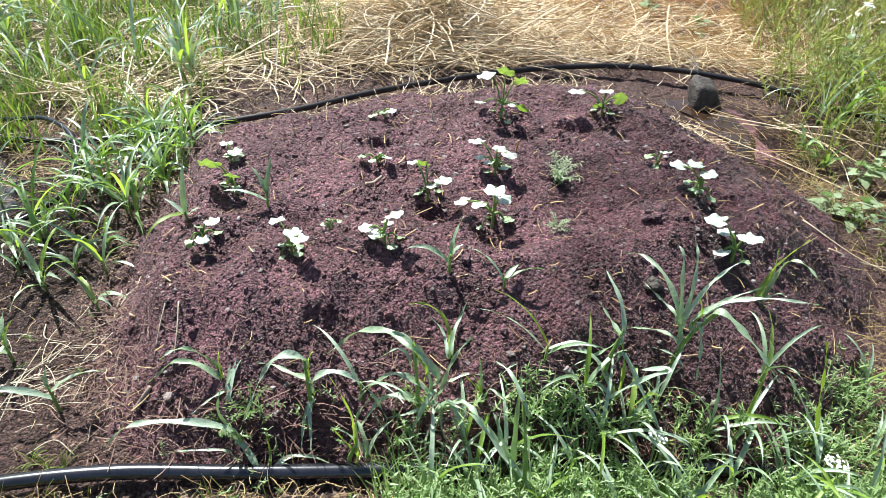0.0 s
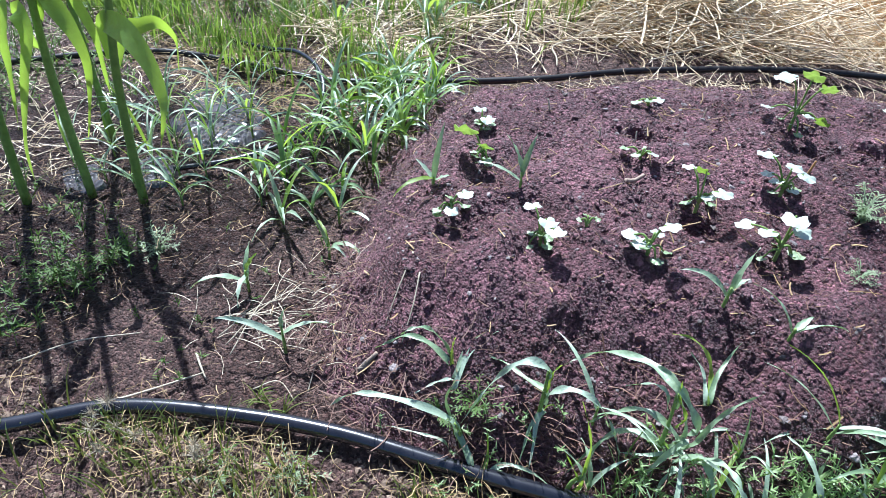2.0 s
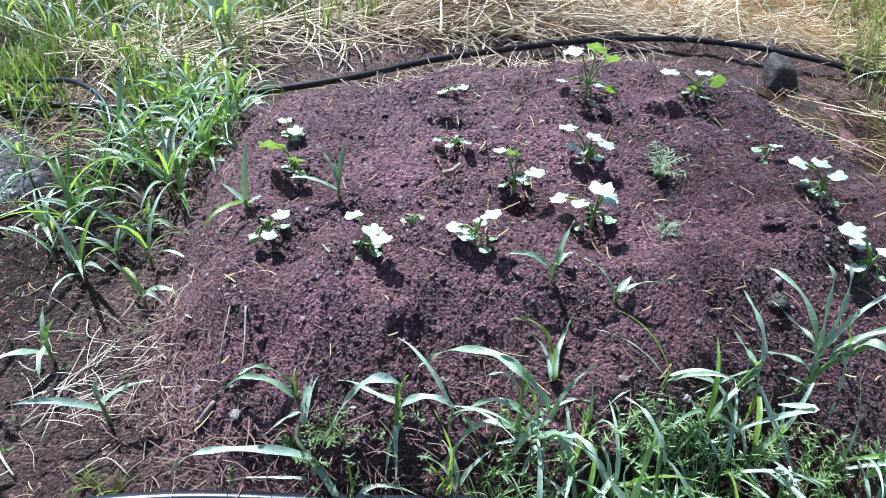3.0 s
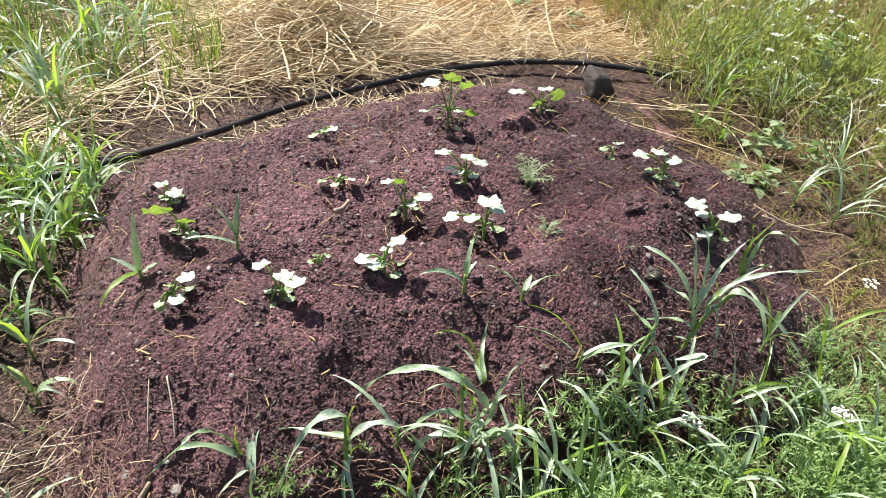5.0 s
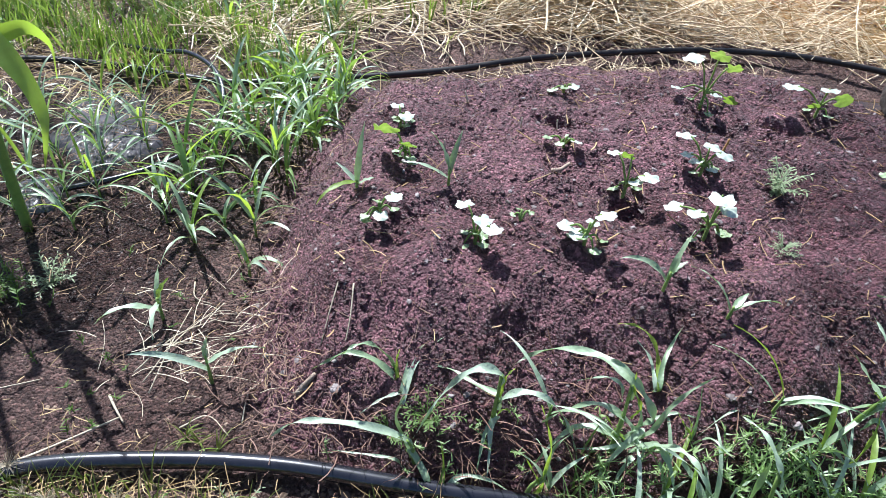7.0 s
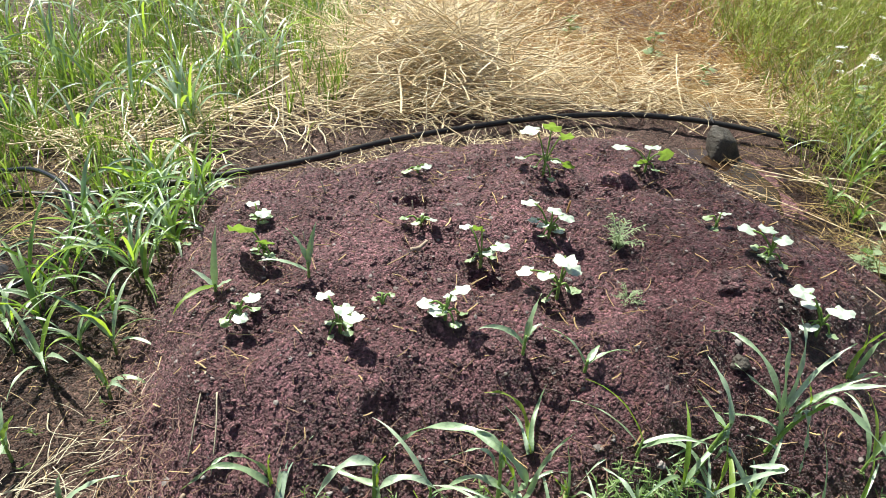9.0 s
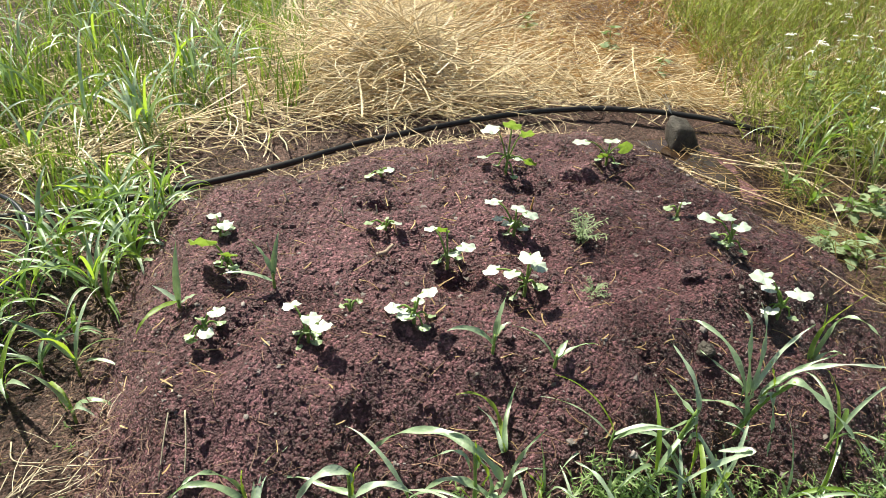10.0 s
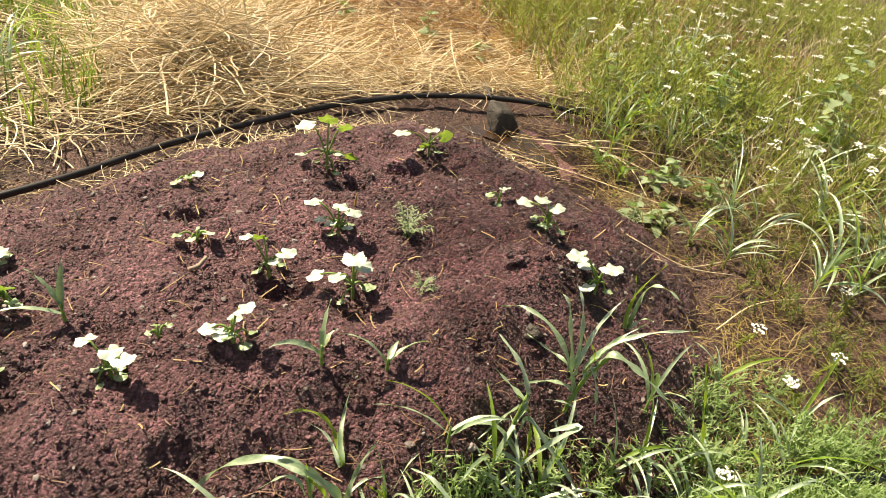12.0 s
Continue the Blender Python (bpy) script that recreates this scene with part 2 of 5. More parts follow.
# ---- mesh building ----
class Geo:
    def __init__(self):
        self.v, self.f, self.n = [], [], 0

    def add(self, verts, faces):
        verts = np.asarray(verts, float).reshape(-1, 3)
        self.v.append(verts)
        self.f.extend([tuple(i + self.n for i in f) for f in faces])
        self.n += len(verts)

    def mesh(self, name, material, smooth=True):
        me = bpy.data.meshes.new(name)
        me.from_pydata(np.concatenate(self.v).tolist(), [], self.f)
        if smooth:
            me.polygons.foreach_set("use_smooth", [True] * len(me.polygons))
        me.materials.append(material)
        me.update()
        return me


def part(name, geo, material, parent=None, label="", smooth=True):
    ob = new(name, geo.mesh(name, material, smooth))
    if parent is not None:
        ob.parent = parent
    return tagged(ob, label)


def root(name, place, label, category, group="", turn=0.0):
    ob = new(name)
    ob.empty_display_size = 0.02
    ob.matrix_basis = pose(*place, 0, 0, turn)
    return tagged(ob, label, category, group)


def tube(geo, points, radii, sides=8, cap=True):
    """A round tube along points."""
    pts = [Vector(p) for p in points]
    if isinstance(radii, (int, float)):
        radii = [radii] * len(pts)
    up, rings = Vector((0.31, 0.17, 0.93)), []
    for i, p in enumerate(pts):
        d = (pts[min(i + 1, len(pts) - 1)] - pts[max(i - 1, 0)]).normalized()
        a = d.cross(up)
        a = a.normalized() if a.length > 1e-4 else Vector((1, 0, 0))
        b = d.cross(a)
        rings += [p + (a * math.cos(k * math.tau / sides) + b * math.sin(k * math.tau / sides)) * radii[i] for k in range(sides)]
    faces = [(i * sides + k, i * sides + (k + 1) % sides, (i + 1) * sides + (k + 1) % sides, (i + 1) * sides + k) for i in range(len(pts) - 1) for k in range(sides)]
    if cap:
        faces += [tuple(range(sides))[::-1], tuple((len(pts) - 1) * sides + k for k in range(sides))]
    geo.add(rings, faces)


def glide(points, steps=8):
    """A smooth line through points (Catmull-Rom)."""
    p = [Vector(q) for q in points]
    p = [p[0] * 2 - p[1]] + p + [p[-1] * 2 - p[-2]]
    out = []
    for i in range(1, len(p) - 2):
        for s in range(steps):
            u = s / steps
            out.append(0.5 * (2 * p[i] + (p[i + 1] - p[i - 1]) * u + (2 * p[i - 1] - 5 * p[i] + 4 * p[i + 1] - p[i + 2]) * u * u
                              + (3 * p[i] - p[i - 1] - 3 * p[i + 1] + p[i + 2]) * u ** 3))
    return out + [p[-2]]


def blade(geo, base, az, length, width, lift, droop, seg=10, fold=0.22, twist=0.0, neck=0.55, wave=0.0):
    """A grass blade that rises at lift degrees towards az and bends over by droop degrees."""
    p, el, a = Vector(base), radians(lift), radians(az)
    verts = []
    for i in range(seg + 1):
        u = i / seg
        w = width * (neck + (1 - neck) * min(u / 0.3, 1)) * max(0.02, 1 - u ** 2.4)
        fwd = Vector((math.cos(a) * math.cos(el), math.sin(a) * math.cos(el), math.sin(el)))
        side = Matrix.Rotation(radians(twist) * u, 3, fwd) @ Vector((-math.sin(a), math.cos(a), 0))
        up = side.cross(fwd) * -1
        rip = wave * width * math.sin(u * 19 + az)
        verts += [p + side * w / 2 + up * (fold * w + rip), p, p - side * w / 2 + up * (fold * w - rip)]
        p = p + fwd * (length / seg)
        el -= radians(droop) / seg * (0.35 + 1.3 * u)
    faces = []
    for i in range(seg):
        k = 3 * i
        faces += [(k, k + 1, k + 4, k + 3), (k + 1, k + 2, k + 5, k + 4)]
    geo.add(verts, faces)
    return verts


def many_blades(base, az, length, width, lift, droop, seg=4):
    """Verts and faces of a great many thin blades at once (arrays)."""
    n = len(base)
    p, el = np.array(base, float), np.array(lift, float)
    rows = []
    for i in range(seg + 1):
        u = i / seg
        fwd = np.stack([np.cos(az) * np.cos(el), np.sin(az) * np.cos(el), np.sin(el)], 1)
        side = np.stack([-np.sin(az), np.cos(az), np.zeros(n)], 1) * (width * (1 - u ** 1.8) / 2 + 0.0002)[:, None]
        rows.append(np.stack([p + side, p - side], 1))
        p = p + fwd * (length / seg)[:, None]
        el = el - droop / seg * (0.3 + 1.4 * u)
    v = np.stack(rows, 1).reshape(-1, 3)
    k = np.arange(n)[:, None] * (2 * (seg + 1)) + np.arange(seg)[None] * 2
    f = np.stack([k, k + 1, k + 3, k + 2], -1).reshape(-1, 4)
    return v, f


def many_straws(base, az, length, radius, lift, bend, seg=3):
    """A great many thin three-sided stalks (arrays)."""
    n = len(base)
    p, el, a = np.array(base, float), np.array(lift, float), np.array(az, float)
    rows = []
    for i in range(seg + 1):
        fwd = np.stack([np.cos(a) * np.cos(el), np.sin(a) * np.cos(el), np.sin(el)], 1)
        s = np.stack([-np.sin(a), np.cos(a), np.zeros(n)], 1)
        up = np.cross(fwd, s)
        rows.append(np.stack([p + (s * math.cos(q) + up * math.sin(q)) * radius[:, None] for q in (0.5, 2.6, 4.7)], 1))
        p = p + fwd * (length / seg)[:, None]
        a, el = a + bend / seg, el - np.abs(bend) / seg * 0.4
    v = np.stack(rows, 1).reshape(-1, 3)
    k = np.arange(n)[:, None] * (3 * (seg + 1)) + np.arange(seg)[None] * 3
    f = np.concatenate([np.stack([k + q, k + (q + 1) % 3, k + 3 + (q + 1) % 3, k + 3 + q], -1).reshape(-1, 4) for q in range(3)])
    return v, f


def stuff(name, vf, material, label, category, smooth=False):
    v, f = vf
    me = bpy.data.meshes.new(name)
    me.from_pydata(v.tolist(), [], f.tolist())
    if smooth:
        me.polygons.foreach_set("use_smooth", [True] * len(me.polygons))
    me.materials.append(material)
    me.update()
    return tagged(new(name, me), label, category, "", "stuff")


rng = np.random.default_rng(7)


def scatter(n, x0, x1, y0, y1, keep=None):
    """n random places in a rectangle, at the height of the soil; keep(x, y) gives the chance of each."""
    xy = np.empty((0, 2))
    while len(xy) < n:
        c = rng.uniform((x0, y0), (x1, y1), (4 * n, 2))
        if keep is not None:
            c = c[rng.random(len(c)) < keep(c[:, 0], c[:, 1])]
        xy = np.concatenate([xy, c])
    xy = xy[:n]
    return np.column_stack([xy, bed_height(xy[:, 0], xy[:, 1])])


clumpy = lambda x, y, s=2.2: np.array([0.15 + 0.85 * max(0.0, min(1.0, 0.5 + 1.6 * noise.noise((a * s, b * s, 3.3)))) for a, b in zip(x, y)])

# ---- ground and bed ----
def sheet(name, xs, ys, height, material):
    X, Y = np.meshgrid(xs, ys)
    Z = height(X, Y)
    v = np.stack([X, Y, Z], -1).reshape(-1, 3)
    nx, ny = len(xs), len(ys)
    k = (np.arange(ny - 1)[:, None] * nx + np.arange(nx - 1)[None]).reshape(-1)
    f = np.stack([k, k + 1, k + nx + 1, k + nx], -1)
    me = bpy.data.meshes.new(name)
    me.from_pydata(v.tolist(), [], f.tolist())
    me.polygons.foreach_set("use_smooth", [True] * len(me.polygons))
    me.materials.append(material)
    return new(name, me)


def ground_z(x, y):
    near = np.maximum(0.0, 1 - np.maximum(np.abs(x) / 6, np.abs(y - 2) / 6))
    z = 0.012 * lumps(x, y, 3.0, 3, 4.0) + near * (0.014 * np.abs(lumps(x, y, 20.0, 3, 9.0)) + 0.009 * np.abs(lumps(x, y, 55.0, 2, 3.0))) - 0.014
    for px, py, r in ((-1.52, 1.45, 0.36), (0.92, 3.06, 0.34), (1.1, 2.68, 0.17)):
        z = z - 0.022 * np.exp(-np.minimum(np.hypot(x - px, y - py) / r, 3.0) ** 4)
    return z


def axis(lo, hi, step, far):
    fine = np.arange(lo, hi + 1e-6, step)
    out, d = [], step
    x = hi
    while x < far:
        d *= 1.25
        x += d
        out.append(x)
    low, d = [], step
    x = lo
    while x > -far:
        d *= 1.25
        x -= d
        low.append(x)
    return np.concatenate([low[::-1], fine, out])


tagged(sheet("ground", axis(-1.95, 1.6, 0.009, 900), axis(0.4, 3.3, 0.009, 900), ground_z, GROUND_SOIL), "bare brown garden soil with straw litter", "ground", "", "structure")


SEEDLINGS = [(0.143, 2.070), (0.455, 2.194), (-0.165, 1.754), (0.005, 1.636), (0.167, 1.769), (0.191, 1.542), (-0.515, 1.564), (-0.485, 1.334), (-0.269, 1.355), (-0.050, 1.397), (0.707, 1.763)]


def bed_z(x, y):
    d = bed_inside(x, y)
    k = np.clip((d + 0.11 + 0.02 * np.sin(9 * x + 4 * y) + 0.014 * np.sin(31 * x - 17 * y)) / 0.13, 0, 1)
    loose = np.clip(0.55 + 0.9 * lumps(x, y, 4.5, 2, 11.0), 0.15, 1.2)
    z = bed_height(x, y) + k * (0.032 * lumps(x, y, 4.0, 2, 2.0) + 0.013 * lumps(x, y, 11.0, 2, 7.0) + loose * (0.008 * np.abs(lumps(x, y, 25.0, 2, 5.0)) + 0.0045 * lumps(x, y, 60.0, 3, 1.0)) + 0.002)
    for px, py in SEEDLINGS:  # watering hollows
        q = np.hypot(x - px - 0.035, y - py + 0.05)
        z = z - k * (0.022 * np.exp(-np.minimum(q / 0.075, 4.0) ** 2.6) - 0.008 * np.exp(-np.minimum((q - 0.105) / 0.03, 9.0) ** 2))
    for px, py, wide, deep in ((-0.20, 1.875, 0.075, 0.036), (-0.11, 1.615, 0.06, 0.03), (0.03, 1.60, 0.05, 0.026), (0.27, 2.02, 0.09, 0.034), (0.36, 2.10, 0.06, 0.03)):  # pits with a steep back wall
        z = z - k * deep * np.exp(-np.minimum(np.hypot((x - px) / wide, (y - py) / (0.45 * wide)), 3.0) ** 4)
    return z * k - 0.03 * (1 - k)


tagged(sheet("soil_bed", np.arange(-1.12, 1.32, 0.0048), np.arange(0.86, 3.1, 0.0048), bed_z, BED_SOIL), "raised bed of dark moist crumbly soil planted with seedlings", "planting bed", "", "structure")

# ---- pipes ----
g = Geo()
tube(g, glide([(-1.9, -0.35, 0.02), (-1.3, 0.28, 0.02), (-1.04, 0.53, 0.02), (-0.89, 0.67, 0.022), (-0.69, 0.77, 0.022), (-0.47, 0.85, 0.02), (-0.21, 0.91, 0.018), (0.07, 0.98, 0.016), (0.55, 1.10, 0.012), (0.8, 1.15, 0.012), (1.04, 1.17, 0.012), (1.6, 1.16, 0.012), (2.6, 1.05, 0.012)], 10), 0.0165, 16)
tagged(part("irrigation_pipe", g, PIPE), "thick glossy black plastic irrigation pipe lying on the soil", "pipe")
g = Geo()
tube(g, glide([(-2.6, 1.2, 0.015), (-2.24, 1.63, 0.015), (-2.01, 1.83, 0.018), (-1.72, 1.93, 0.02), (-1.37, 1.99, 0.026), (-1.2, 2.07, 0.03), (-1.03, 2.18, 0.032), (-0.82, 2.33, 0.034), (-0.65, 2.47, 0.034), (-0.40, 2.71, 0.034), (-0.05, 2.97, 0.032), (0.20, 3.13, 0.03), (0.47, 3.24, 0.034), (0.69, 3.29, 0.036), (0.96, 3.29, 0.04), (1.24, 3.23, 0.04), (1.6, 3.1, 0.02), (2.2, 3.0, 0.016)], 8), 0.0125, 14)
tagged(part("garden_hose", g, HOSE), "black plastic hose curving behind the planting bed", "hose")
g = Geo()
tube(g, glide([(-1.85, 2.06, 0.02), (-1.63, 2.04, 0.05), (-1.50, 2.04, 0.075), (-1.36, 1.98, 0.08), (-1.26, 1.88, 0.06), (-1.22, 1.76, 0.012), (-1.23, 1.6, 0.01), (-1.3, 1.46, 0.01), (-1.42, 1.34, 0.002)], 8), 0.0085, 10)
tagged(part("thin_hose", g, PIPE), "thin black tube looping over the hose to the puddle", "hose")


# ---- puddles and stone ----
def puddle(name, outline, z, ripple, label, mat):
    """A sheet of water inside an outline, with small ripples where it flows."""
    line = [(p.x, p.y) for p in glide([(x, y, z) for x, y in outline + outline[:1]], 6)[:-1]]
    c = np.mean(line, axis=0)
    n, rings = len(line), 60
    ring = np.linspace(0, 1, rings + 1)[1:]
    fine = np.array([np.array(a) + (np.array(b) - a) * k / 6 for a, b in zip(line, line[1:] + line[:1]) for k in range(6)])
    n = len(fine)
    xy = np.concatenate([[c], *[c + (fine - c) * q for q in ring]])
    calm = np.clip(0.6 + 2.4 * lumps(xy[:, 0], xy[:, 1], 6.0, 2, 6.0), 0.05, 1)
    zz = z + ripple * calm * (0.8 * lumps(xy[:, 0], xy[:, 1], 44.0, 1, 3.0) + 0.5 * lumps(xy[:, 0], xy[:, 1], 110.0, 1, 8.0))
    zz -= np.concatenate([[0.0], np.repeat(0.03 * np.clip((ring - 0.8) / 0.2, 0, 1) ** 2, n)])
    f = [(0, 1 + i, 1 + (i + 1) % n) for i in range(n)]
    for q in range(rings - 1):
        a, b = 1 + q * n, 1 + (q + 1) * n
        f += [(a + i, b + i, b + (i + 1) % n, a + (i + 1) % n) for i in range(n)]
    g = Geo()
    g.add(np.column_stack([xy, zz]), f)
    return tagged(part(name, g, mat), label, "puddle", "", "structure")


puddle("water", [(-1.78, 1.75), (-1.73, 1.88), (-1.66, 1.86), (-1.58, 1.90), (-1.50, 1.82), (-1.42, 1.80), (-1.38, 1.70), (-1.33, 1.66), (-1.35, 1.55), (-1.40, 1.48), (-1.49, 1.45), (-1.56, 1.50), (-1.66, 1.52), (-1.70, 1.64)], -0.012, 0.010, "shallow muddy puddle glinting in the sun", WATER)
puddle("water_south", [(-1.59, 1.31), (-1.53, 1.40), (-1.47, 1.37), (-1.43, 1.38), (-1.40, 1.29), (-1.46, 1.23), (-1.52, 1.27)], -0.014, 0.009, "small muddy puddle round the maize stalks", WATER)
puddle("water_west", [(-1.72, 1.17), (-1.66, 1.26), (-1.60, 1.22), (-1.54, 1.19), (-1.58, 1.09), (-1.65, 1.12)], -0.014, 0.009, "small muddy puddle round the maize stalks", WATER)
puddle("water_east", [(0.74, 3.12), (0.86, 3.16), (0.98, 3.17), (1.08, 3.07), (1.12, 2.94), (1.16, 2.82), (1.14, 2.7), (1.12, 2.6), (1.06, 2.6), (1.03, 2.74), (0.97, 2.84), (0.9, 2.95), (0.8, 3.02)], -0.015, 0.0008, "shallow brown puddle beside the dark stone", MUDDY)

g = Geo()
for dx, dz in ((-0.075, 0.095), (-0.06, 0.10), (-0.085, 0.075), (-0.05, 0.085)):
    tube(g, glide([(0.945, 3.27, 0.05), (0.945 + 0.55 * dx, 3.275, 0.05 + 0.65 * dz), (0.945 + dx, 3.28, 0.05 + dz)], 4), [0.0016 - 0.00014 * q for q in range(9)], 5)
tagged(part("water_jet", g, SPRAY), "thin white jet of water leaking from the hose", "water jet")


def pebble_mesh(geo, place, size, squash=0.7, sub=1, rough=0.25, seed=0.0):
    bm = bmesh.new()
    bmesh.ops.create_icosphere(bm, subdivisions=sub, radius=1.0)
    rot = Euler((seed * 1.7, seed * 2.3, seed * 3.1)).to_matrix()
    verts = []
    for v in bm.verts:
        at = v.co * 1.3 + Vector((seed, -seed, seed * 0.5))
        k = 1 + rough * (noise.noise(at) * 1.3 + 0.5 * noise.noise(at * 3) + 0.3 * noise.noise(at * 7))
        w = rot @ (v.co * k)
        verts.append(Vector((w.x, w.y, w.z * squash)) * size + Vector(place))
    geo.add(verts, [tuple(v.index for v in f.verts) for f in bm.faces])
    bm.free()


g = Geo()
bm = bmesh.new()
bmesh.ops.create_icosphere(bm, subdivisions=4, radius=1.0)
verts = []
for v in bm.verts:
    q = v.co / (abs(v.co.x) ** 6 + abs(v.co.y) ** 6 + abs(v.co.z) ** 6) ** (1 / 6)
    q = q * (1 + 0.10 * noise.noise(v.co * 1.6 + Vector((3, 1, 7))) + 0.035 * noise.fractal(v.co * 5, 0.8, 2.1, 3))
    verts.append((q.x * 0.062 * (1 - 0.24 * q.z), q.y * 0.05 + 0.018 * q.z, q.z * 0.052 - 0.016 * q.x + 0.010 * q.y))
g.add(verts, [tuple(v.index for v in f.verts) for f in bm.faces])
bm.free()
stone = tagged(part("stone", g, ROCK), "dark blocky wet stone standing in the puddle by the hose", "stone")
stone.matrix_basis = pose(0.955, 3.075, 0.036, 6, -8, 20)


# ---- squash seedlings ----
def round_leaf(size, seed):
    """A rounded, shallowly lobed and cupped leaf; its stalk end at the origin, pointing to +x."""
    g, rings, n = Geo(), 5, 26
    verts = [Vector((0.25 * size, 0, 0))]
    for r in range(1, rings + 1):
        for k in range(n):
            a = k / n * math.tau
            out = 1 + 0.07 * math.cos(5 * a + 0.3) + 0.05 * math.cos(13 * a + seed) + 0.08 * math.sin(2 * a + seed) - 0.42 * math.exp(-((a - math.pi) / 0.32) ** 2)
            q = r / rings * out * size * 0.5
            x, y = 0.25 * size + q * math.cos(a), q * math.sin(a) * 1.05
            z = 0.10 * size * math.cos(5 * a + 0.3) * (r / rings) ** 2 * 0.5 - 0.05 * size * (r / rings) ** 2.2 + 0.08 * size * noise.noise((x * 55 + seed, y * 55, seed))
            verts.append(Vector((x, y, z)))
    faces = [(0, 1 + k, 1 + (k + 1) % n) for k in range(n)]
    for r in range(rings - 1):
        a, b = 1 + r * n, 1 + (r + 1) * n
        faces += [(a + k, b + k, b + (k + 1) % n, a + (k + 1) % n) for k in range(n)]
    g.add(verts, faces)
    return g


def squash_seedling(place, leaves, label):
    """leaves: offset across, offset up and size of each leaf; they sit round the stem at varied depth."""
    r = random.Random(int(abs(place[0] * 997 + place[1] * 577)))
    z = float(bed_z(place[0], place[1])) - 0.006
    plant = root("squash_seedling", (place[0], place[1], z), label, "seedling", "squash seedlings on the bed")
    top = 0.45 * max(l[1] for l in leaves)
    leaves = list(leaves)
    if top > 0.02:
        leaves += [(r.uniform(0.018, 0.03), r.uniform(0.014, 0.03), 0.034), (-r.uniform(0.018, 0.03), r.uniform(0.014, 0.03), 0.030), (r.uniform(-0.01, 0.01), r.uniform(0.03, 0.05), 0.03, 30)]
    g = Geo()
    mid = sum(l[0] for l in leaves) / len(leaves) * 0.3
    tube(g, glide([(0, 0, -0.01), (mid * 0.3, 0.002, top * 0.5), (mid, 0, top)], 4), [0.0042] * 5 + [0.0036] * 4, 8)
    part("stem", g, STEM, plant)
    for i, (dx, dz, size, *lean) in enumerate(leaves):
        size *= 0.74
        dy = r.uniform(-0.03, 0.03)
        tip = Vector((dx, dy, max(dz, 0.012)))
        a = math.atan2(dy - 0.01, dx - mid)
        start = Vector((mid * 0.6, 0, top * r.uniform(0.6, 1.0)))
        attach = tip - Vector((math.cos(a), math.sin(a), 0)) * size * 0.25
        g = Geo()
        tube(g, glide([start, start.lerp(attach, 0.55) + Vector((0, 0, 0.012)), attach], 4), [0.0026] * 5 + [0.002] * 4, 6)
        stalk = part("petiole", g, STEM, plant)
        # tipped leaves take the backlit colour, other upper leaves the glare-whitened one
        lf = part("leaf", round_leaf(size, r.uniform(0, 9)), SQUASH_SEED if dz < 0.03 or size < 0.026 else SQUASH_BACKLIT if lean else SQUASH_GLARE, stalk)
        lean = Matrix.Rotation(radians(-lean[0] if lean else r.uniform(-15, -2)), 4, "X") @ Matrix.Rotation(radians(0 if lean else r.uniform(-12, 3)), 4, "Y")
        lf.matrix_basis = Matrix.Translation(attach) @ lean @ Matrix.Rotation(a, 4, "Z") @ Matrix.Rotation(radians(r.uniform(-5, 9)), 4, "Y") @ Matrix.Rotation(radians(r.uniform(-8, 8)), 4, "X")
    return plant


squash_seedling((0.143, 2.070), [(-0.058, 0.145, 0.085), (0.0, 0.155, 0.07, 45), (-0.071, 0.045, 0.05), (0.064, 0.057, 0.06, 42), (0.045, 0.135, 0.06, 48), (0.03, 0.05, 0.05)], "tall squash seedling with pale sunlit leaves on upright stem")
squash_seedling((0.455, 2.194), [(-0.092, 0.085, 0.07), (-0.005, 0.098, 0.065), (0.043, 0.067, 0.06, 75), (-0.02, 0.04, 0.04, 45)], "squash seedling with broad leaves near the puddle")
squash_seedling((-0.223, 2.037), [(-0.03, 0.026, 0.04), (0.025, 0.036, 0.045), (0.0, 0.03, 0.035)], "small squash seedling low on the soil")
squash_seedling((-0.165, 1.754), [(-0.043, 0.03, 0.035), (0.007, 0.026, 0.04), (0.029, 0.036, 0.04), (-0.01, 0.03, 0.03)], "small squash seedling with three pale leaves")
squash_seedling((0.005, 1.636), [(-0.047, 0.105, 0.045), (-0.017, 0.113, 0.045, 50), (0.041, 0.083, 0.06), (-0.030, 0.024, 0.045), (0.015, 0.068, 0.045)], "open squash seedling with spread leaf stalks")
squash_seedling((0.167, 1.769), [(-0.061, 0.09, 0.06), (0.003, 0.081, 0.055), (0.033, 0.08, 0.055), (-0.021, 0.043, 0.045), (-0.045, 0.055, 0.04), (0.02, 0.03, 0.04)], "leafy squash seedling with overlapping pale leaves")
squash_seedling((0.191, 1.542), [(-0.004, 0.127, 0.072), (-0.039, 0.08, 0.055), (-0.083, 0.066, 0.06), (0.034, 0.027, 0.045), (0.02, 0.10, 0.055)], "large squash seedling with broad pale leaves")
squash_seedling((-0.515, 1.564), [(-0.044, 0.085, 0.085, 50), (0.013, 0.06, 0.06, 48), (0.024, 0.033, 0.035)], "squash seedling with large yellow-green leaf")
squash_seedling((-0.580, 1.690), [(-0.018, 0.06, 0.05), (0.016, 0.05, 0.055), (0.02, 0.03, 0.035)], "squash seedling with pale leaves behind another")
squash_seedling((-0.485, 1.334), [(0.035, 0.073, 0.045), (0.016, 0.035, 0.045), (-0.015, 0.014, 0.035), (0.0, 0.012, 0.03)], "small squash seedling with three pale leaves")
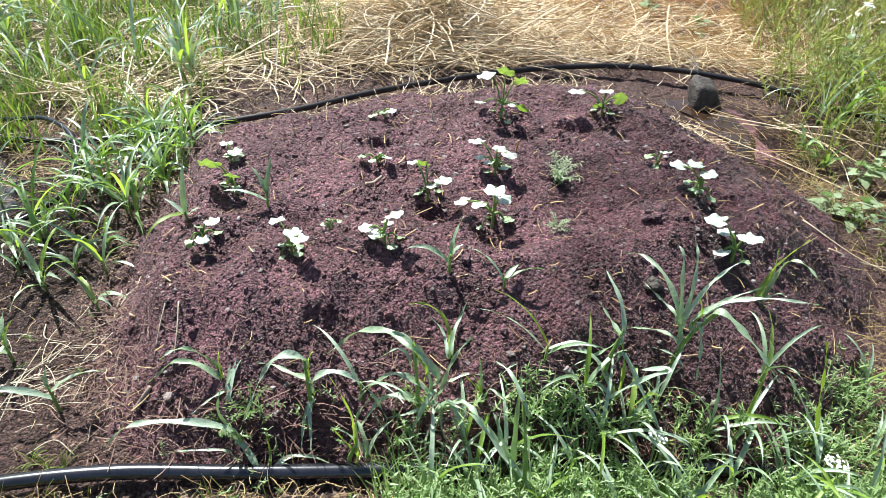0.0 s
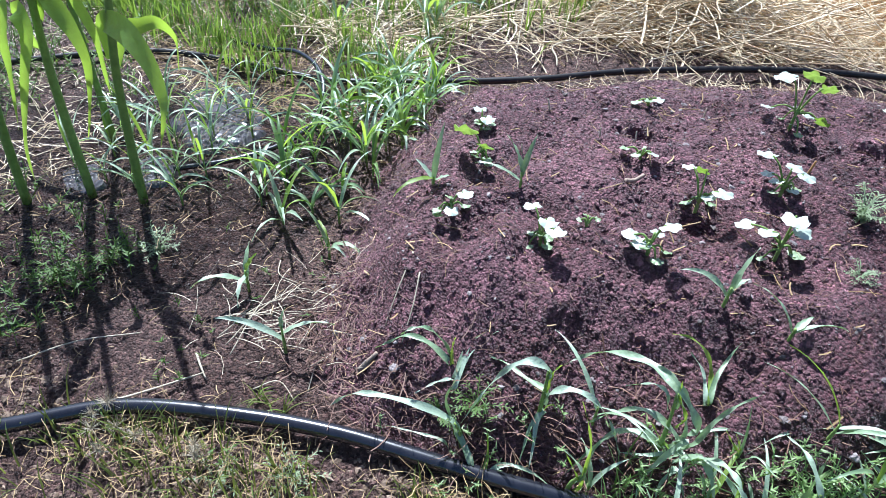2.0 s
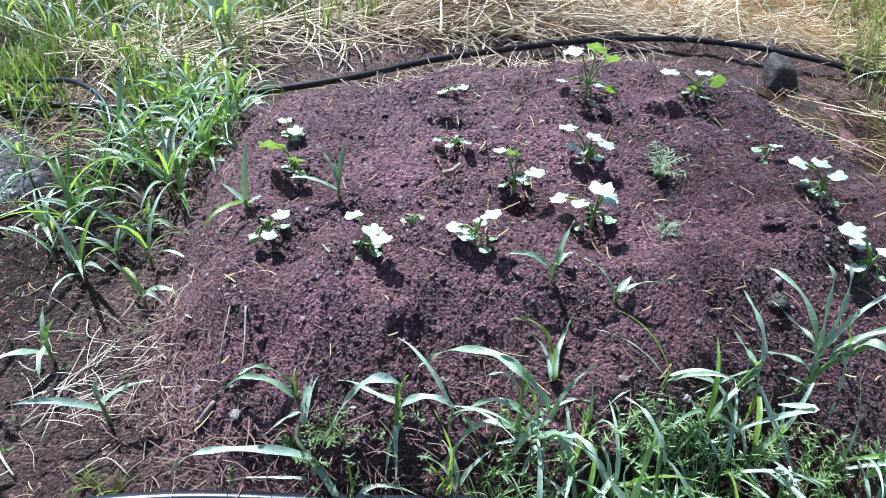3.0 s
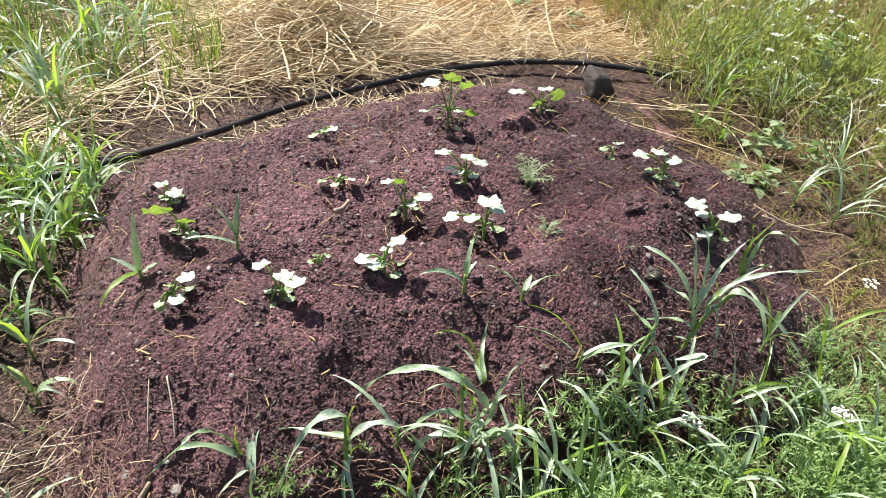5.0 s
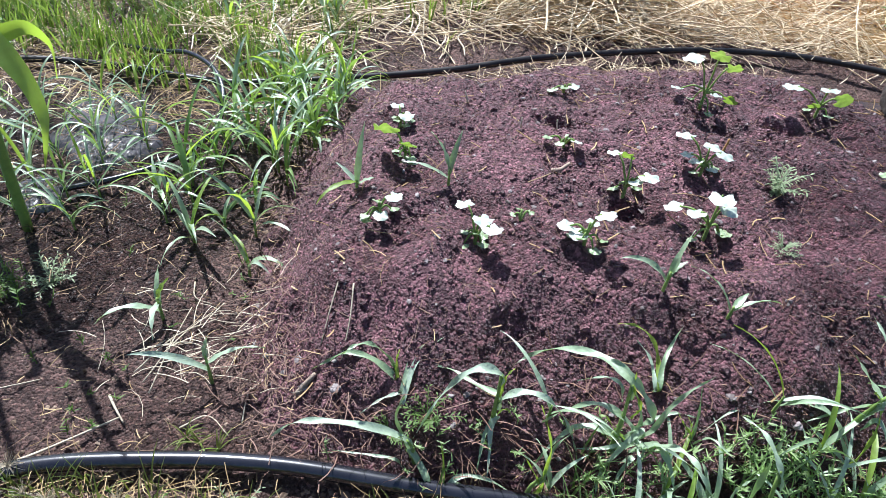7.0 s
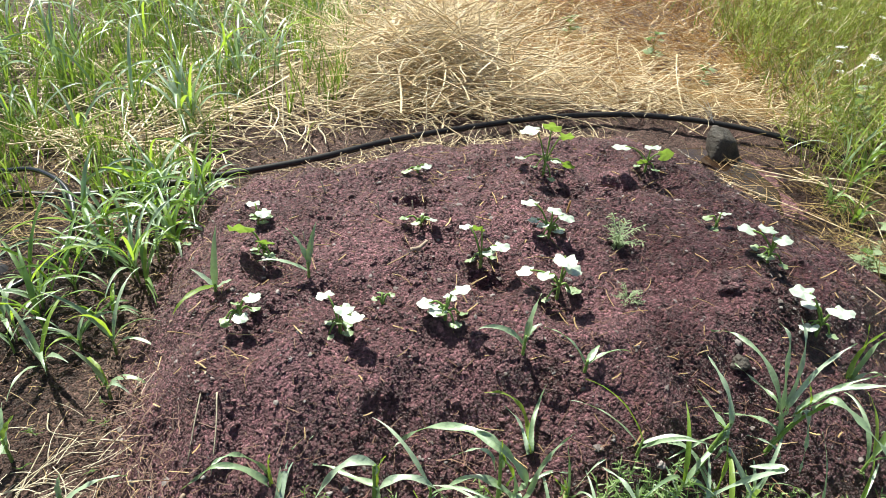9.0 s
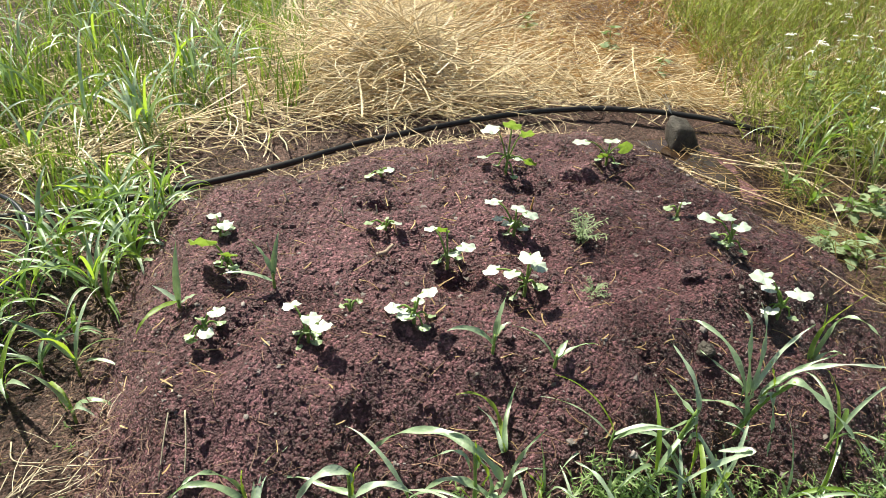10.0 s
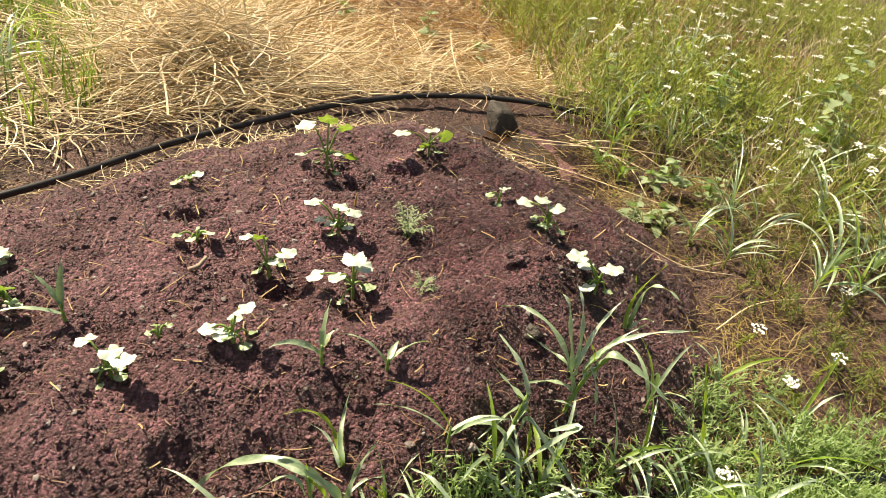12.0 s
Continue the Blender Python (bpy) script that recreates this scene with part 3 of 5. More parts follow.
squash_seedling((-0.269, 1.355), [(-0.04, 0.085, 0.05), (0.009, 0.078, 0.06), (0.036, 0.082, 0.055), (-0.024, 0.014, 0.04), (0.01, 0.02, 0.035)], "squash seedling with broad bright leaves")
squash_seedling((-0.190, 1.418), [(-0.010, 0.02, 0.022), (0.013, 0.018, 0.025), (-0.02, 0.014, 0.02)], "tiny yellow-green seedling on dark soil")
squash_seedling((-0.050, 1.397), [(-0.046, 0.043, 0.045), (-0.018, 0.036, 0.055), (0.025, 0.092, 0.055), (0.033, 0.014, 0.035), (0.005, 0.06, 0.04)], "squash seedling with one raised leaf")
squash_seedling((0.615, 1.916), [(-0.034, 0.036, 0.035), (0.012, 0.044, 0.042), (-0.01, 0.012, 0.03)], "small two-leaved squash seedling")
squash_seedling((0.707, 1.763), [(-0.066, 0.078, 0.065), (-0.031, 0.10, 0.065), (-0.001, 0.091, 0.06), (-0.005, 0.026, 0.04), (-0.03, 0.03, 0.035)], "squash seedling with broad white-lit leaves at the edge")
squash_seedling((0.775, 1.553), [(-0.062, 0.11, 0.07), (0.012, 0.095, 0.07), (-0.03, 0.075, 0.05), (-0.04, 0.05, 0.05)], "squash seedling among young maize at the edge")


# ---- young maize ----
def maize_seedling(place, blades, label, stem=0.06, width=0.02, name="maize_seedling", lean=(0.0, 0.0), mat=None, group="young maize"):
    """blades: heading (degrees from +x), length, rise and droop of each."""
    x, y = place
    z = float(max(bed_z(x, y), ground_z(x, y))) - 0.008
    plant = root(name, (x, y, z), label, "maize plant", group)
    r = random.Random(int(abs(x * 811 + y * 463)))
    g = Geo()
    tube(g, glide([(0, 0, -0.005), (lean[0] * 0.4, lean[1] * 0.4, stem * 0.5), (lean[0], lean[1], stem)], 4), [0.0022 + 0.09 * width] * 5 + [0.0016 + 0.06 * width] * 4, 8)
    part("stem", g, STEM, plant)
    n = len(blades)
    for i, (az, length, rise, droop) in enumerate(blades):
        k = 0.35 + 0.65 * (i + 1) / n
        g = Geo()
        blade(g, (lean[0] * k * 0.9, lean[1] * k * 0.9, stem * k - 0.004), az, length, width * r.uniform(0.8, 1.15), rise, droop, 11, 0.2, r.uniform(-70, 70), 0.45, 0.08)
        part("leaf", g, YOUNG if i == n - 1 and n > 3 else mat or BLADE, plant)
    return plant


def random_maize(place, size, count, label, width=0.015, **kw):
    r = random.Random(int(abs(place[0] * 1277 + place[1] * 2311)))
    a0 = r.uniform(0, 360)
    return maize_seedling(place, [(a0 + i * 180 + r.uniform(-55, 55), size * r.uniform(0.7, 1.15), r.uniform(42, 82), r.uniform(60, 150)) for i in range(count)], label, size * 0.35, width, **kw)


ON_BED = "young maize seedling sprouting on the soil bed"
maize_seedling((0.120, 1.335), [(185, 0.12, 55, 115), (70, 0.11, 82, 60), (40, 0.04, 50, 40)], ON_BED, 0.06, 0.015)
maize_seedling((0.248, 1.324), [(165, 0.13, 62, 90), (20, 0.10, 45, 90), (60, 0.05, 20, 20)], ON_BED, 0.04, 0.014)
maize_seedling((-0.376, 1.479), [(190, 0.12, 30, 60), (75, 0.11, 78, 25), (150, 0.10, 60, 60)], ON_BED, 0.05, 0.015)
maize_seedling((-0.575, 1.420), [(90, 0.16, 84, 30), (0, 0.06, 45, 20), (170, 0.07, 40, 30), (240, 0.12, 20, 90)], ON_BED, 0.03, 0.016)

def ribbon(geo, points, width, seg=5, twist=0.0, fold=0.24, face=(0.0, -0.12, 1.0), wave=0.16):
    """A leaf blade along a bent line, its broad side turned to face."""
    line = glide(points, seg)
    n = len(line) - 1
    verts = []
    for i, p in enumerate(line):
        u = i / n
        d = (line[min(i + 1, n)] - line[max(i - 1, 0)]).normalized()
        side = d.cross(Vector(face))
        side = side.normalized() if side.length > 0.05 else Vector((1, 0, 0))
        side = Matrix.Rotation(radians(twist) * (u - 0.2), 3, d) @ side
        up = side.cross(d)
        w = width * (0.45 + 0.55 * min(u / 0.3, 1)) * max(0.03, 1 - u ** 1.9) * (1 - 0.3 * abs(d.z) ** 2)
        rip = wave * width * math.sin(u * 24 + width * 900)
        verts += [p + side * w / 2 + up * (fold * w + rip), p, p - side * w / 2 + up * (fold * w - rip)]
    geo.add(verts, [q for i in range(n) for k in (3 * i,) for q in ((k, k + 1, k + 4, k + 3), (k + 1, k + 2, k + 5, k + 4))])


def maize_shaped(place, blades, label, name="maize_seedling", group="young maize"):
    """A young maize plant whose blades (width, material, line from its base) bend over one by one."""
    x, y = place
    z = max(0.0, float(bed_height(x, y)))
    plant = root(name, (x, y, z), label, "maize plant", group)
    r = random.Random(int(abs(x * 811 + y * 463)))
    top = Vector(max((b[2][0] for b in blades), key=lambda q: q[2]))
    g = Geo()
    tube(g, glide([(0, 0, -0.03), (top.x * 0.35, top.y * 0.3, top.z * 0.5), top], 4), [0.0046] * 5 + [0.0032] * 4, 8)
    part("stem", g, STEM, plant)
    for width, mat, line in blades:
        g = Geo()
        foot = Vector(line[0])
        low = Vector((foot.x * 0.6, foot.y * 0.6, foot.z - 0.04))
        ribbon(g, [low, *line], width * r.uniform(0.95, 1.15), 6, r.uniform(-28, 28))
        part("leaf", g, mat, plant)
    return plant


ROW = "young maize plant with long arching blades beside the bed"
maize_shaped((-0.317, 1.054), [
    (0.014, BLADE, [(0.000, -0.013, 0.001), (-0.049, -0.009, 0.029), (-0.097, -0.017, 0.035), (-0.139, -0.023, -0.007), (-0.173, -0.031, -0.042)]),
    (0.013, BLADE, [(-0.009, -0.004, 0.028), (-0.036, -0.031, 0.102), (-0.060, -0.057, 0.122), (-0.077, -0.080, 0.116)]),
    (0.013, BLADE, [(0.030, -0.049, -0.020), (0.029, 0.013, 0.029), (0.052, 0.068, 0.049), (0.084, 0.098, 0.055), (0.138, 0.097, 0.058)]),
    (0.011, BLADE, [(0.021, -0.031, -0.004), (0.019, 0.025, 0.035), (0.047, 0.055, 0.067)]),
    (0.009, BLADE, [(0.018, -0.035, -0.010), (-0.013, -0.050, -0.028), (-0.040, -0.084, -0.042)]),
    (0.010, YOUNG, [(0.005, -0.014, 0.005), (-0.003, -0.001, 0.037), (0.001, 0.000, 0.075)]),
], ROW)
maize_shaped((-0.235, 0.950), [
    (0.019, BLADE, [(-0.018, -0.007, 0.050), (-0.076, -0.025, 0.082), (-0.163, -0.055, 0.095), (-0.215, -0.070, 0.076), (-0.258, -0.082, 0.022)]),
    (0.017, BLADE, [(0.037, -0.031, -0.019), (0.007, -0.010, 0.002), (-0.030, 0.004, 0.043), (-0.045, 0.006, 0.094), (-0.036, 0.018, 0.147)]),
    (0.012, YOUNG, [(0.063, -0.036, -0.034), (0.059, -0.004, -0.007), (0.043, 0.017, 0.040)]),
    (0.013, BLADE, [(0.067, -0.043, -0.040), (0.088, -0.000, -0.024), (0.140, 0.015, -0.020), (0.199, 0.015, -0.039)]),
    (0.008, BLADE, [(-0.033, -0.019, -0.009), (-0.087, -0.032, -0.006), (-0.161, -0.043, -0.020)]),
], ROW)
maize_shaped((-0.118, 1.045), [
    (0.018, BLADE, [(-0.003, -0.001, 0.146), (-0.036, -0.014, 0.165), (-0.071, -0.027, 0.134), (-0.105, -0.041, 0.055), (-0.129, -0.080, -0.020)]),
    (0.013, BLADE, [(0.002, 0.000, 0.084), (-0.049, 0.022, 0.065), (-0.105, 0.043, 0.055), (-0.172, 0.026, 0.065)]),
    (0.018, BLADE, [(0.011, 0.002, 0.081), (0.043, 0.007, 0.110), (0.087, 0.015, 0.101), (0.132, 0.023, 0.042), (0.166, 0.016, -0.023)]),
    (0.017, BLADE, [(0.007, 0.001, 0.023), (0.002, -0.016, 0.002), (0.012, -0.043, -0.030), (0.024, -0.083, -0.072)]),
    (0.012, BLADE, [(0.003, 0.001, 0.014), (-0.005, -0.026, -0.008), (-0.002, -0.057, -0.039), (0.001, -0.081, -0.070)]),
    (0.011, YOUNG, [(0.004, 0.001, 0.111), (0.007, 0.001, 0.150), (0.017, 0.003, 0.174)]),
    (0.008, YOUNG, [(0.008, 0.001, 0.030), (0.022, -0.006, 0.063), (0.035, -0.014, 0.057)]),
], ROW)
maize_shaped((-0.020, 0.980), [
    (0.010, YOUNG, [(0.024, 0.001, 0.030), (0.020, 0.001, 0.100), (0.016, 0.000, 0.173), (-0.002, -0.000, 0.234), (-0.022, -0.001, 0.286)]),
    (0.009, YOUNG, [(0.021, 0.001, 0.037), (0.001, -0.010, 0.100), (-0.032, -0.021, 0.173)]),
    (0.012, BLADE, [(0.021, 0.001, 0.076), (0.022, 0.016, 0.152), (0.044, 0.031, 0.200)]),
], ROW)
maize_shaped((0.110, 1.090), [
    (0.019, BLADE, [(-0.016, 0.002, 0.203), (-0.044, 0.019, 0.214), (-0.088, 0.038, 0.206), (-0.149, 0.059, 0.167), (-0.197, 0.079, 0.098), (-0.223, 0.051, 0.085)]),
    (0.020, BLADE, [(0.038, -0.006, 0.144), (0.012, -0.002, 0.184), (-0.017, 0.003, 0.218), (-0.049, 0.008, 0.238), (-0.084, 0.013, 0.234)]),
    (0.016, BLADE, [(0.018, -0.003, 0.088), (-0.021, -0.002, 0.121), (-0.061, -0.001, 0.123), (-0.103, 0.001, 0.075), (-0.138, -0.007, 0.024)]),
    (0.018, BLADE, [(0.005, -0.001, 0.041), (-0.035, -0.007, 0.067), (-0.080, -0.013, 0.048), (-0.112, -0.037, -0.003), (-0.141, -0.098, -0.037)]),
    (0.015, BLADE, [(0.046, -0.007, 0.106), (0.058, 0.005, 0.169), (0.077, 0.015, 0.221), (0.102, 0.025, 0.260)]),
    (0.018, BLADE, [(0.057, -0.009, 0.067), (0.091, -0.034, 0.118), (0.121, -0.059, 0.131), (0.153, -0.084, 0.108)]),
    (0.016, BLADE, [(0.065, -0.010, 0.075), (0.092, -0.039, 0.075), (0.117, -0.069, 0.035)]),
    (0.017, BLADE, [(0.032, -0.005, 0.102), (0.009, -0.022, 0.043), (-0.008, -0.042, -0.020), (-0.004, -0.078, -0.052)]),
    (0.013, BLADE, [(0.024, -0.004, 0.113), (0.008, 0.009, 0.157), (-0.013, 0.022, 0.178)]),
    (0.012, BLADE, [(0.036, -0.006, 0.067), (-0.015, -0.018, 0.029), (-0.068, -0.030, 0.010)]),
    (0.012, BLADE, [(0.047, -0.007, 0.058), (0.055, -0.024, 0.008), (0.082, -0.043, -0.034)]),
    (0.011, YOUNG, [(0.019, -0.003, 0.050), (-0.006, 0.001, 0.063), (-0.036, 0.006, 0.097)]),
    (0.010, BLADE, [(-0.032, 0.005, 0.189), (-0.058, 0.024, 0.174), (-0.100, 0.046, 0.112)]),
    (0.012, YOUNG, [(0.012, -0.002, 0.157), (-0.009, 0.001, 0.191), (-0.018, 0.003, 0.237)]),
    (0.012, BLADE, [(0.040, -0.006, 0.010), (0.026, -0.032, -0.021), (0.029, -0.063, -0.052)]),
], ROW)
maize_shaped((0.145, 1.250), [
    (0.014, YOUNG, [(0.015, -0.074, -0.027), (0.001, -0.028, -0.004), (-0.021, -0.012, 0.031), (-0.058, -0.013, 0.057), (-0.092, -0.015, 0.051)]),
    (0.013, BLADE, [(0.013, -0.073, -0.028), (0.010, -0.032, -0.002), (0.020, 0.017, 0.020), (0.029, 0.036, 0.049)]),
    (0.011, BLADE, [(0.008, -0.075, -0.029), (-0.014, -0.028, -0.003), (-0.048, -0.012, 0.020)]),
    (0.009, BLADE, [(0.021, -0.111, -0.064), (0.056, -0.094, -0.050), (0.097, -0.089, -0.050)]),
], ROW)
maize_shaped((0.224, 1.131), [
    (0.010, BLADE, [(0.012, -0.004, 0.022), (0.006, 0.009, 0.075), (-0.008, 0.023, 0.132)]),
    (0.009, YOUNG, [(0.011, -0.003, 0.020), (-0.010, -0.007, 0.051), (-0.032, -0.011, 0.085)]),
    (0.011, BLADE, [(0.021, -0.006, 0.002), (0.033, -0.031, 0.070), (0.072, -0.063, 0.076)]),
    (0.009, YOUNG, [(0.012, -0.004, 0.022), (0.004, -0.001, 0.046), (-0.008, 0.002, 0.066)]),
], ROW)
maize_shaped((0.490, 1.220), [
    (0.016, BLADE, [(0.031, -0.025, -0.031), (-0.015, 0.004, 0.037), (-0.063, 0.018, 0.052), (-0.134, -0.001, 0.050), (-0.200, -0.041, 0.026), (-0.244, -0.085, -0.024)]),
    (0.014, BLADE, [(0.023, -0.028, -0.028), (-0.013, -0.018, 0.000), (-0.072, -0.007, 0.032)]),
    (0.017, YOUNG, [(0.038, -0.021, -0.035), (0.033, -0.018, 0.055), (0.014, -0.008, 0.127), (-0.004, 0.002, 0.145)]),
    (0.013, BLADE, [(0.012, -0.007, 0.133), (-0.009, 0.022, 0.146), (-0.039, 0.056, 0.165)]),
    (0.012, BLADE, [(0.012, -0.007, 0.157), (-0.003, 0.021, 0.204), (-0.026, 0.053, 0.229), (-0.042, 0.081, 0.238)]),
    (0.014, BLADE, [(0.013, -0.008, 0.126), (-0.005, 0.026, 0.057), (-0.072, -0.011, 0.028)]),
    (0.015, BLADE, [(0.026, -0.015, 0.094), (0.068, -0.049, 0.047), (0.112, -0.085, -0.007), (0.149, -0.117, -0.051)]),
    (0.017, BLADE, [(0.108, -0.060, 0.122), (0.064, -0.055, 0.069), (0.021, -0.050, 0.002), (-0.035, -0.067, -0.052)]),
], ROW)
maize_shaped((0.640, 1.300), [
    (0.016, BLADE, [(0.005, -0.004, 0.066), (-0.022, 0.029, 0.147), (-0.058, 0.069, 0.191), (-0.103, 0.114, 0.199), (-0.134, 0.150, 0.169)]),
    (0.016, BLADE, [(-0.011, 0.007, 0.130), (-0.027, 0.030, 0.209), (-0.038, 0.049, 0.266), (-0.056, 0.074, 0.279)]),
    (0.015, BLADE, [(-0.005, 0.004, 0.143), (-0.005, 0.023, 0.212), (-0.011, 0.047, 0.271), (-0.021, 0.074, 0.297)]),
    (0.014, BLADE, [(-0.001, 0.001, 0.150), (0.021, 0.018, 0.213), (0.050, 0.031, 0.258), (0.078, 0.044, 0.280)]),
    (0.017, BLADE, [(0.015, -0.010, 0.153), (0.064, -0.003, 0.201), (0.134, -0.010, 0.234), (0.216, -0.024, 0.251)]),
    (0.014, BLADE, [(0.017, -0.011, 0.162), (0.060, -0.004, 0.209), (0.114, -0.004, 0.256)]),
    (0.017, BLADE, [(0.046, -0.031, 0.196), (0.086, -0.058, 0.183), (0.132, -0.089, 0.153), (0.172, -0.116, 0.116)]),
    (0.013, BLADE, [(0.002, -0.001, 0.063), (-0.035, 0.024, 0.065), (-0.111, 0.026, 0.059)]),
    (0.014, BLADE, [(0.023, -0.016, 0.143), (0.040, -0.039, 0.078), (0.049, -0.057, 0.009)]),
    (0.011, BLADE, [(-0.021, 0.014, 0.130), (-0.050, 0.058, 0.130), (-0.082, 0.103, 0.131)]),
    (0.009, YOUNG, [(0.020, -0.014, 0.165), (0.013, -0.009, 0.191), (0.003, -0.002, 0.215)]),
    (0.010, BLADE, [(0.024, -0.016, 0.010), (-0.007, -0.007, 0.032), (-0.048, -0.000, 0.036)]),
], ROW)
maize_shaped((0.860, 1.500), [
    (0.014, YOUNG, [(-0.032, -0.032, 0.024), (-0.011, 0.008, 0.060), (-0.001, 0.001, 0.119), (0.024, -0.018, 0.202)]),
    (0.015, BLADE, [(-0.008, -0.010, 0.015), (0.003, -0.014, 0.125), (0.026, -0.045, 0.152), (0.054, -0.078, 0.141)]),
    (0.012, YOUNG, [(-0.009, 0.007, 0.017), (-0.000, 0.019, 0.078), (-0.003, 0.040, 0.127)]),
    (0.013, BLADE, [(-0.015, -0.030, 0.015), (0.005, -0.035, 0.051), (0.011, -0.070, 0.077)]),
], ROW)
maize_shaped((0.950, 1.220), [
    (0.016, YOUNG, [(0.006, -0.007, 0.061), (-0.011, 0.012, 0.132), (-0.028, 0.031, 0.217), (-0.045, 0.049, 0.288)]),
    (0.012, BLADE, [(0.004, -0.004, 0.068), (-0.062, 0.046, 0.155), (-0.099, 0.065, 0.173)]),
], ROW)
maize_shaped((0.360, 0.970), [
    (0.020, BLADE, [(-0.036, 0.021, 0.115), (-0.044, 0.033, 0.210), (-0.049, 0.043, 0.297), (-0.053, 0.053, 0.362)]),
    (0.016, BLADE, [(-0.008, 0.004, 0.089), (-0.077, 0.029, 0.153), (-0.124, 0.040, 0.210), (-0.185, 0.060, 0.221)]),
    (0.016, BLADE, [(-0.034, 0.020, 0.097), (-0.074, 0.020, 0.208), (-0.076, -0.002, 0.313)]),
    (0.013, BLADE, [(-0.000, 0.000, 0.099), (-0.020, -0.018, 0.246), (-0.045, -0.032, 0.317)]),
    (0.016, BLADE, [(-0.108, 0.031, 0.010), (-0.132, 0.076, 0.060), (-0.170, 0.098, 0.128)]),
    (0.013, BLADE, [(-0.041, 0.023, 0.312), (-0.071, 0.058, 0.337), (-0.103, 0.094, 0.323)]),
], ROW)
for place, size, count in (((0.80, 1.2), 0.2, 5), ((0.46, 1.03), 0.2, 5), ((0.25, 0.98), 0.2, 5), ((1.15, 1.45), 0.2, 4), ((0.78, 1.1), 0.2, 5), ((1.2, 1.2), 0.22, 5), ((0.55, 0.98), 0.18, 5), ((0.31, 1.05), 0.2, 6), ((0.5, 1.12), 0.22, 6), ((0.7, 1.03), 0.2, 6), ((0.9, 1.12), 0.22, 6), ((1.05, 1.1), 0.2, 6), ((0.17, 0.93), 0.2, 5), ((0.4, 0.93), 0.2, 6), ((0.86, 0.98), 0.2, 6), ((1.3, 1.32), 0.22, 5), ((0.6, 1.08), 0.2, 5), ((0.96, 1.0), 0.2, 5), ((0.22, 1.05), 0.2, 5), ((0.36, 1.2), 0.16, 4), ((0.45, 1.17), 0.18, 5), ((0.56, 1.16), 0.2, 5), ((0.74, 1.2), 0.2, 5), ((0.62, 1.22), 0.18, 4), ((0.84, 1.3), 0.18, 5)):
    random_maize(place, size, count, ROW, width=0.011)
r = random.Random(31)
for x, y in ((0.02, 1.0), (0.2, 1.02), (0.3, 1.06), (0.46, 1.08), (0.56, 1.06), (0.72, 1.14), (0.86, 1.18), (0.95, 1.12), (1.12, 1.26), (0.4, 0.98), (0.66, 1.02), (-0.02, 1.09)):
    random_maize((x, y), r.uniform(0.12, 0.2), r.randint(3, 5), "small young maize plant among grass beside the bed", width=r.uniform(0.008, 0.013))
for dx in (-0.03, 0.0, 0.04):
    random_maize((-0.642 + dx, 0.846), 0.06, 10, "small olive grass tuft behind the pipe", width=0.004, name="grass_tuft", mat=OLIVE, group="grass tufts by the pipe")
SIDE = "single young maize plant on bare soil beside the bed"
maize_seedling((-0.702, 0.975), [(205, 0.17, 42, 70), (30, 0.13, 40, 75), (95, 0.05, 70, 20)], SIDE, 0.10, 0.02)
maize_seedling((-0.896, 1.075), [(230, 0.15, 45, 110), (120, 0.10, 60, 70), (300, 0.11, 30, 110), (60, 0.06, 60, 20)], SIDE, 0.08, 0.02)
random_maize((-0.988, 1.321), 0.17, 6, SIDE)
random_maize((-0.858, 1.404), 0.2, 5, SIDE)
random_maize((-0.788, 1.264), 0.16, 4, SIDE, width=0.016)

CLUMP = "grassy young maize in the dense clump by the puddle"
r = random.Random(5)
for i in range(60):
    u, v = r.random(), r.random()
    x = -1.27 + 0.36 * u + 0.06 * v
    y = 1.40 + 0.80 * v
    random_maize((x, y), r.uniform(0.11, 0.28), r.randint(4, 6), CLUMP, width=r.uniform(0.008, 0.016), mat=BLADE if r.random() < 0.55 else LUSH, group="maize clump by the puddle")
for x, y in ((-1.42, 1.5), (-1.36, 1.62), (-1.48, 1.32), (-1.33, 1.38), (-1.55, 1.62), (-1.3, 1.25), (-1.62, 1.75), (-1.1, 1.36), (-1.52, 1.45), (-1.6, 1.5), (-1.45, 1.7), (-1.66, 1.32), (-1.4, 1.42), (-1.58, 1.22), (-1.5, 1.78), (-1.38, 1.3), (-1.72, 1.55), (-1.47, 1.56), (-1.66, 1.62), (-1.7, 1.42), (-1.62, 1.36), (-1.56, 1.3), (-1.76, 1.64), (-1.54, 1.7), (-1.48, 1.24), (-1.4, 1.34), (-1.68, 1.2)):
    random_maize((x, y), r.uniform(0.15, 0.25), r.randint(4, 6), "thin young maize standing in the puddle", width=0.009, group="maize clump by the puddle")
TUFT = "tuft of tall green grass behind the hose"
for i in range(60):
    y = 2.3 + 2.2 * r.random() ** 1.3
    x = r.uniform(-2.7, -0.88 - 0.15 * abs(y - 2.6) - 0.5 * (y < 2.5))
    random_maize((x, y), r.uniform(0.26, 0.46), r.randint(5, 8), TUFT, width=r.uniform(0.009, 0.016), name="grass_tuft", group="grass tufts behind the hose")
for i in range(52):
    y = r.uniform(1.8, 4.2)
    x = r.uniform(1.32, 2.5) + 0.12 * abs(y - 2.4)
    random_maize((x, y), r.uniform(0.16, 0.36), r.randint(6, 10), "tuft of green grass among weeds", width=r.uniform(0.006, 0.014), name="grass_tuft", group="grass tufts beside the bed")


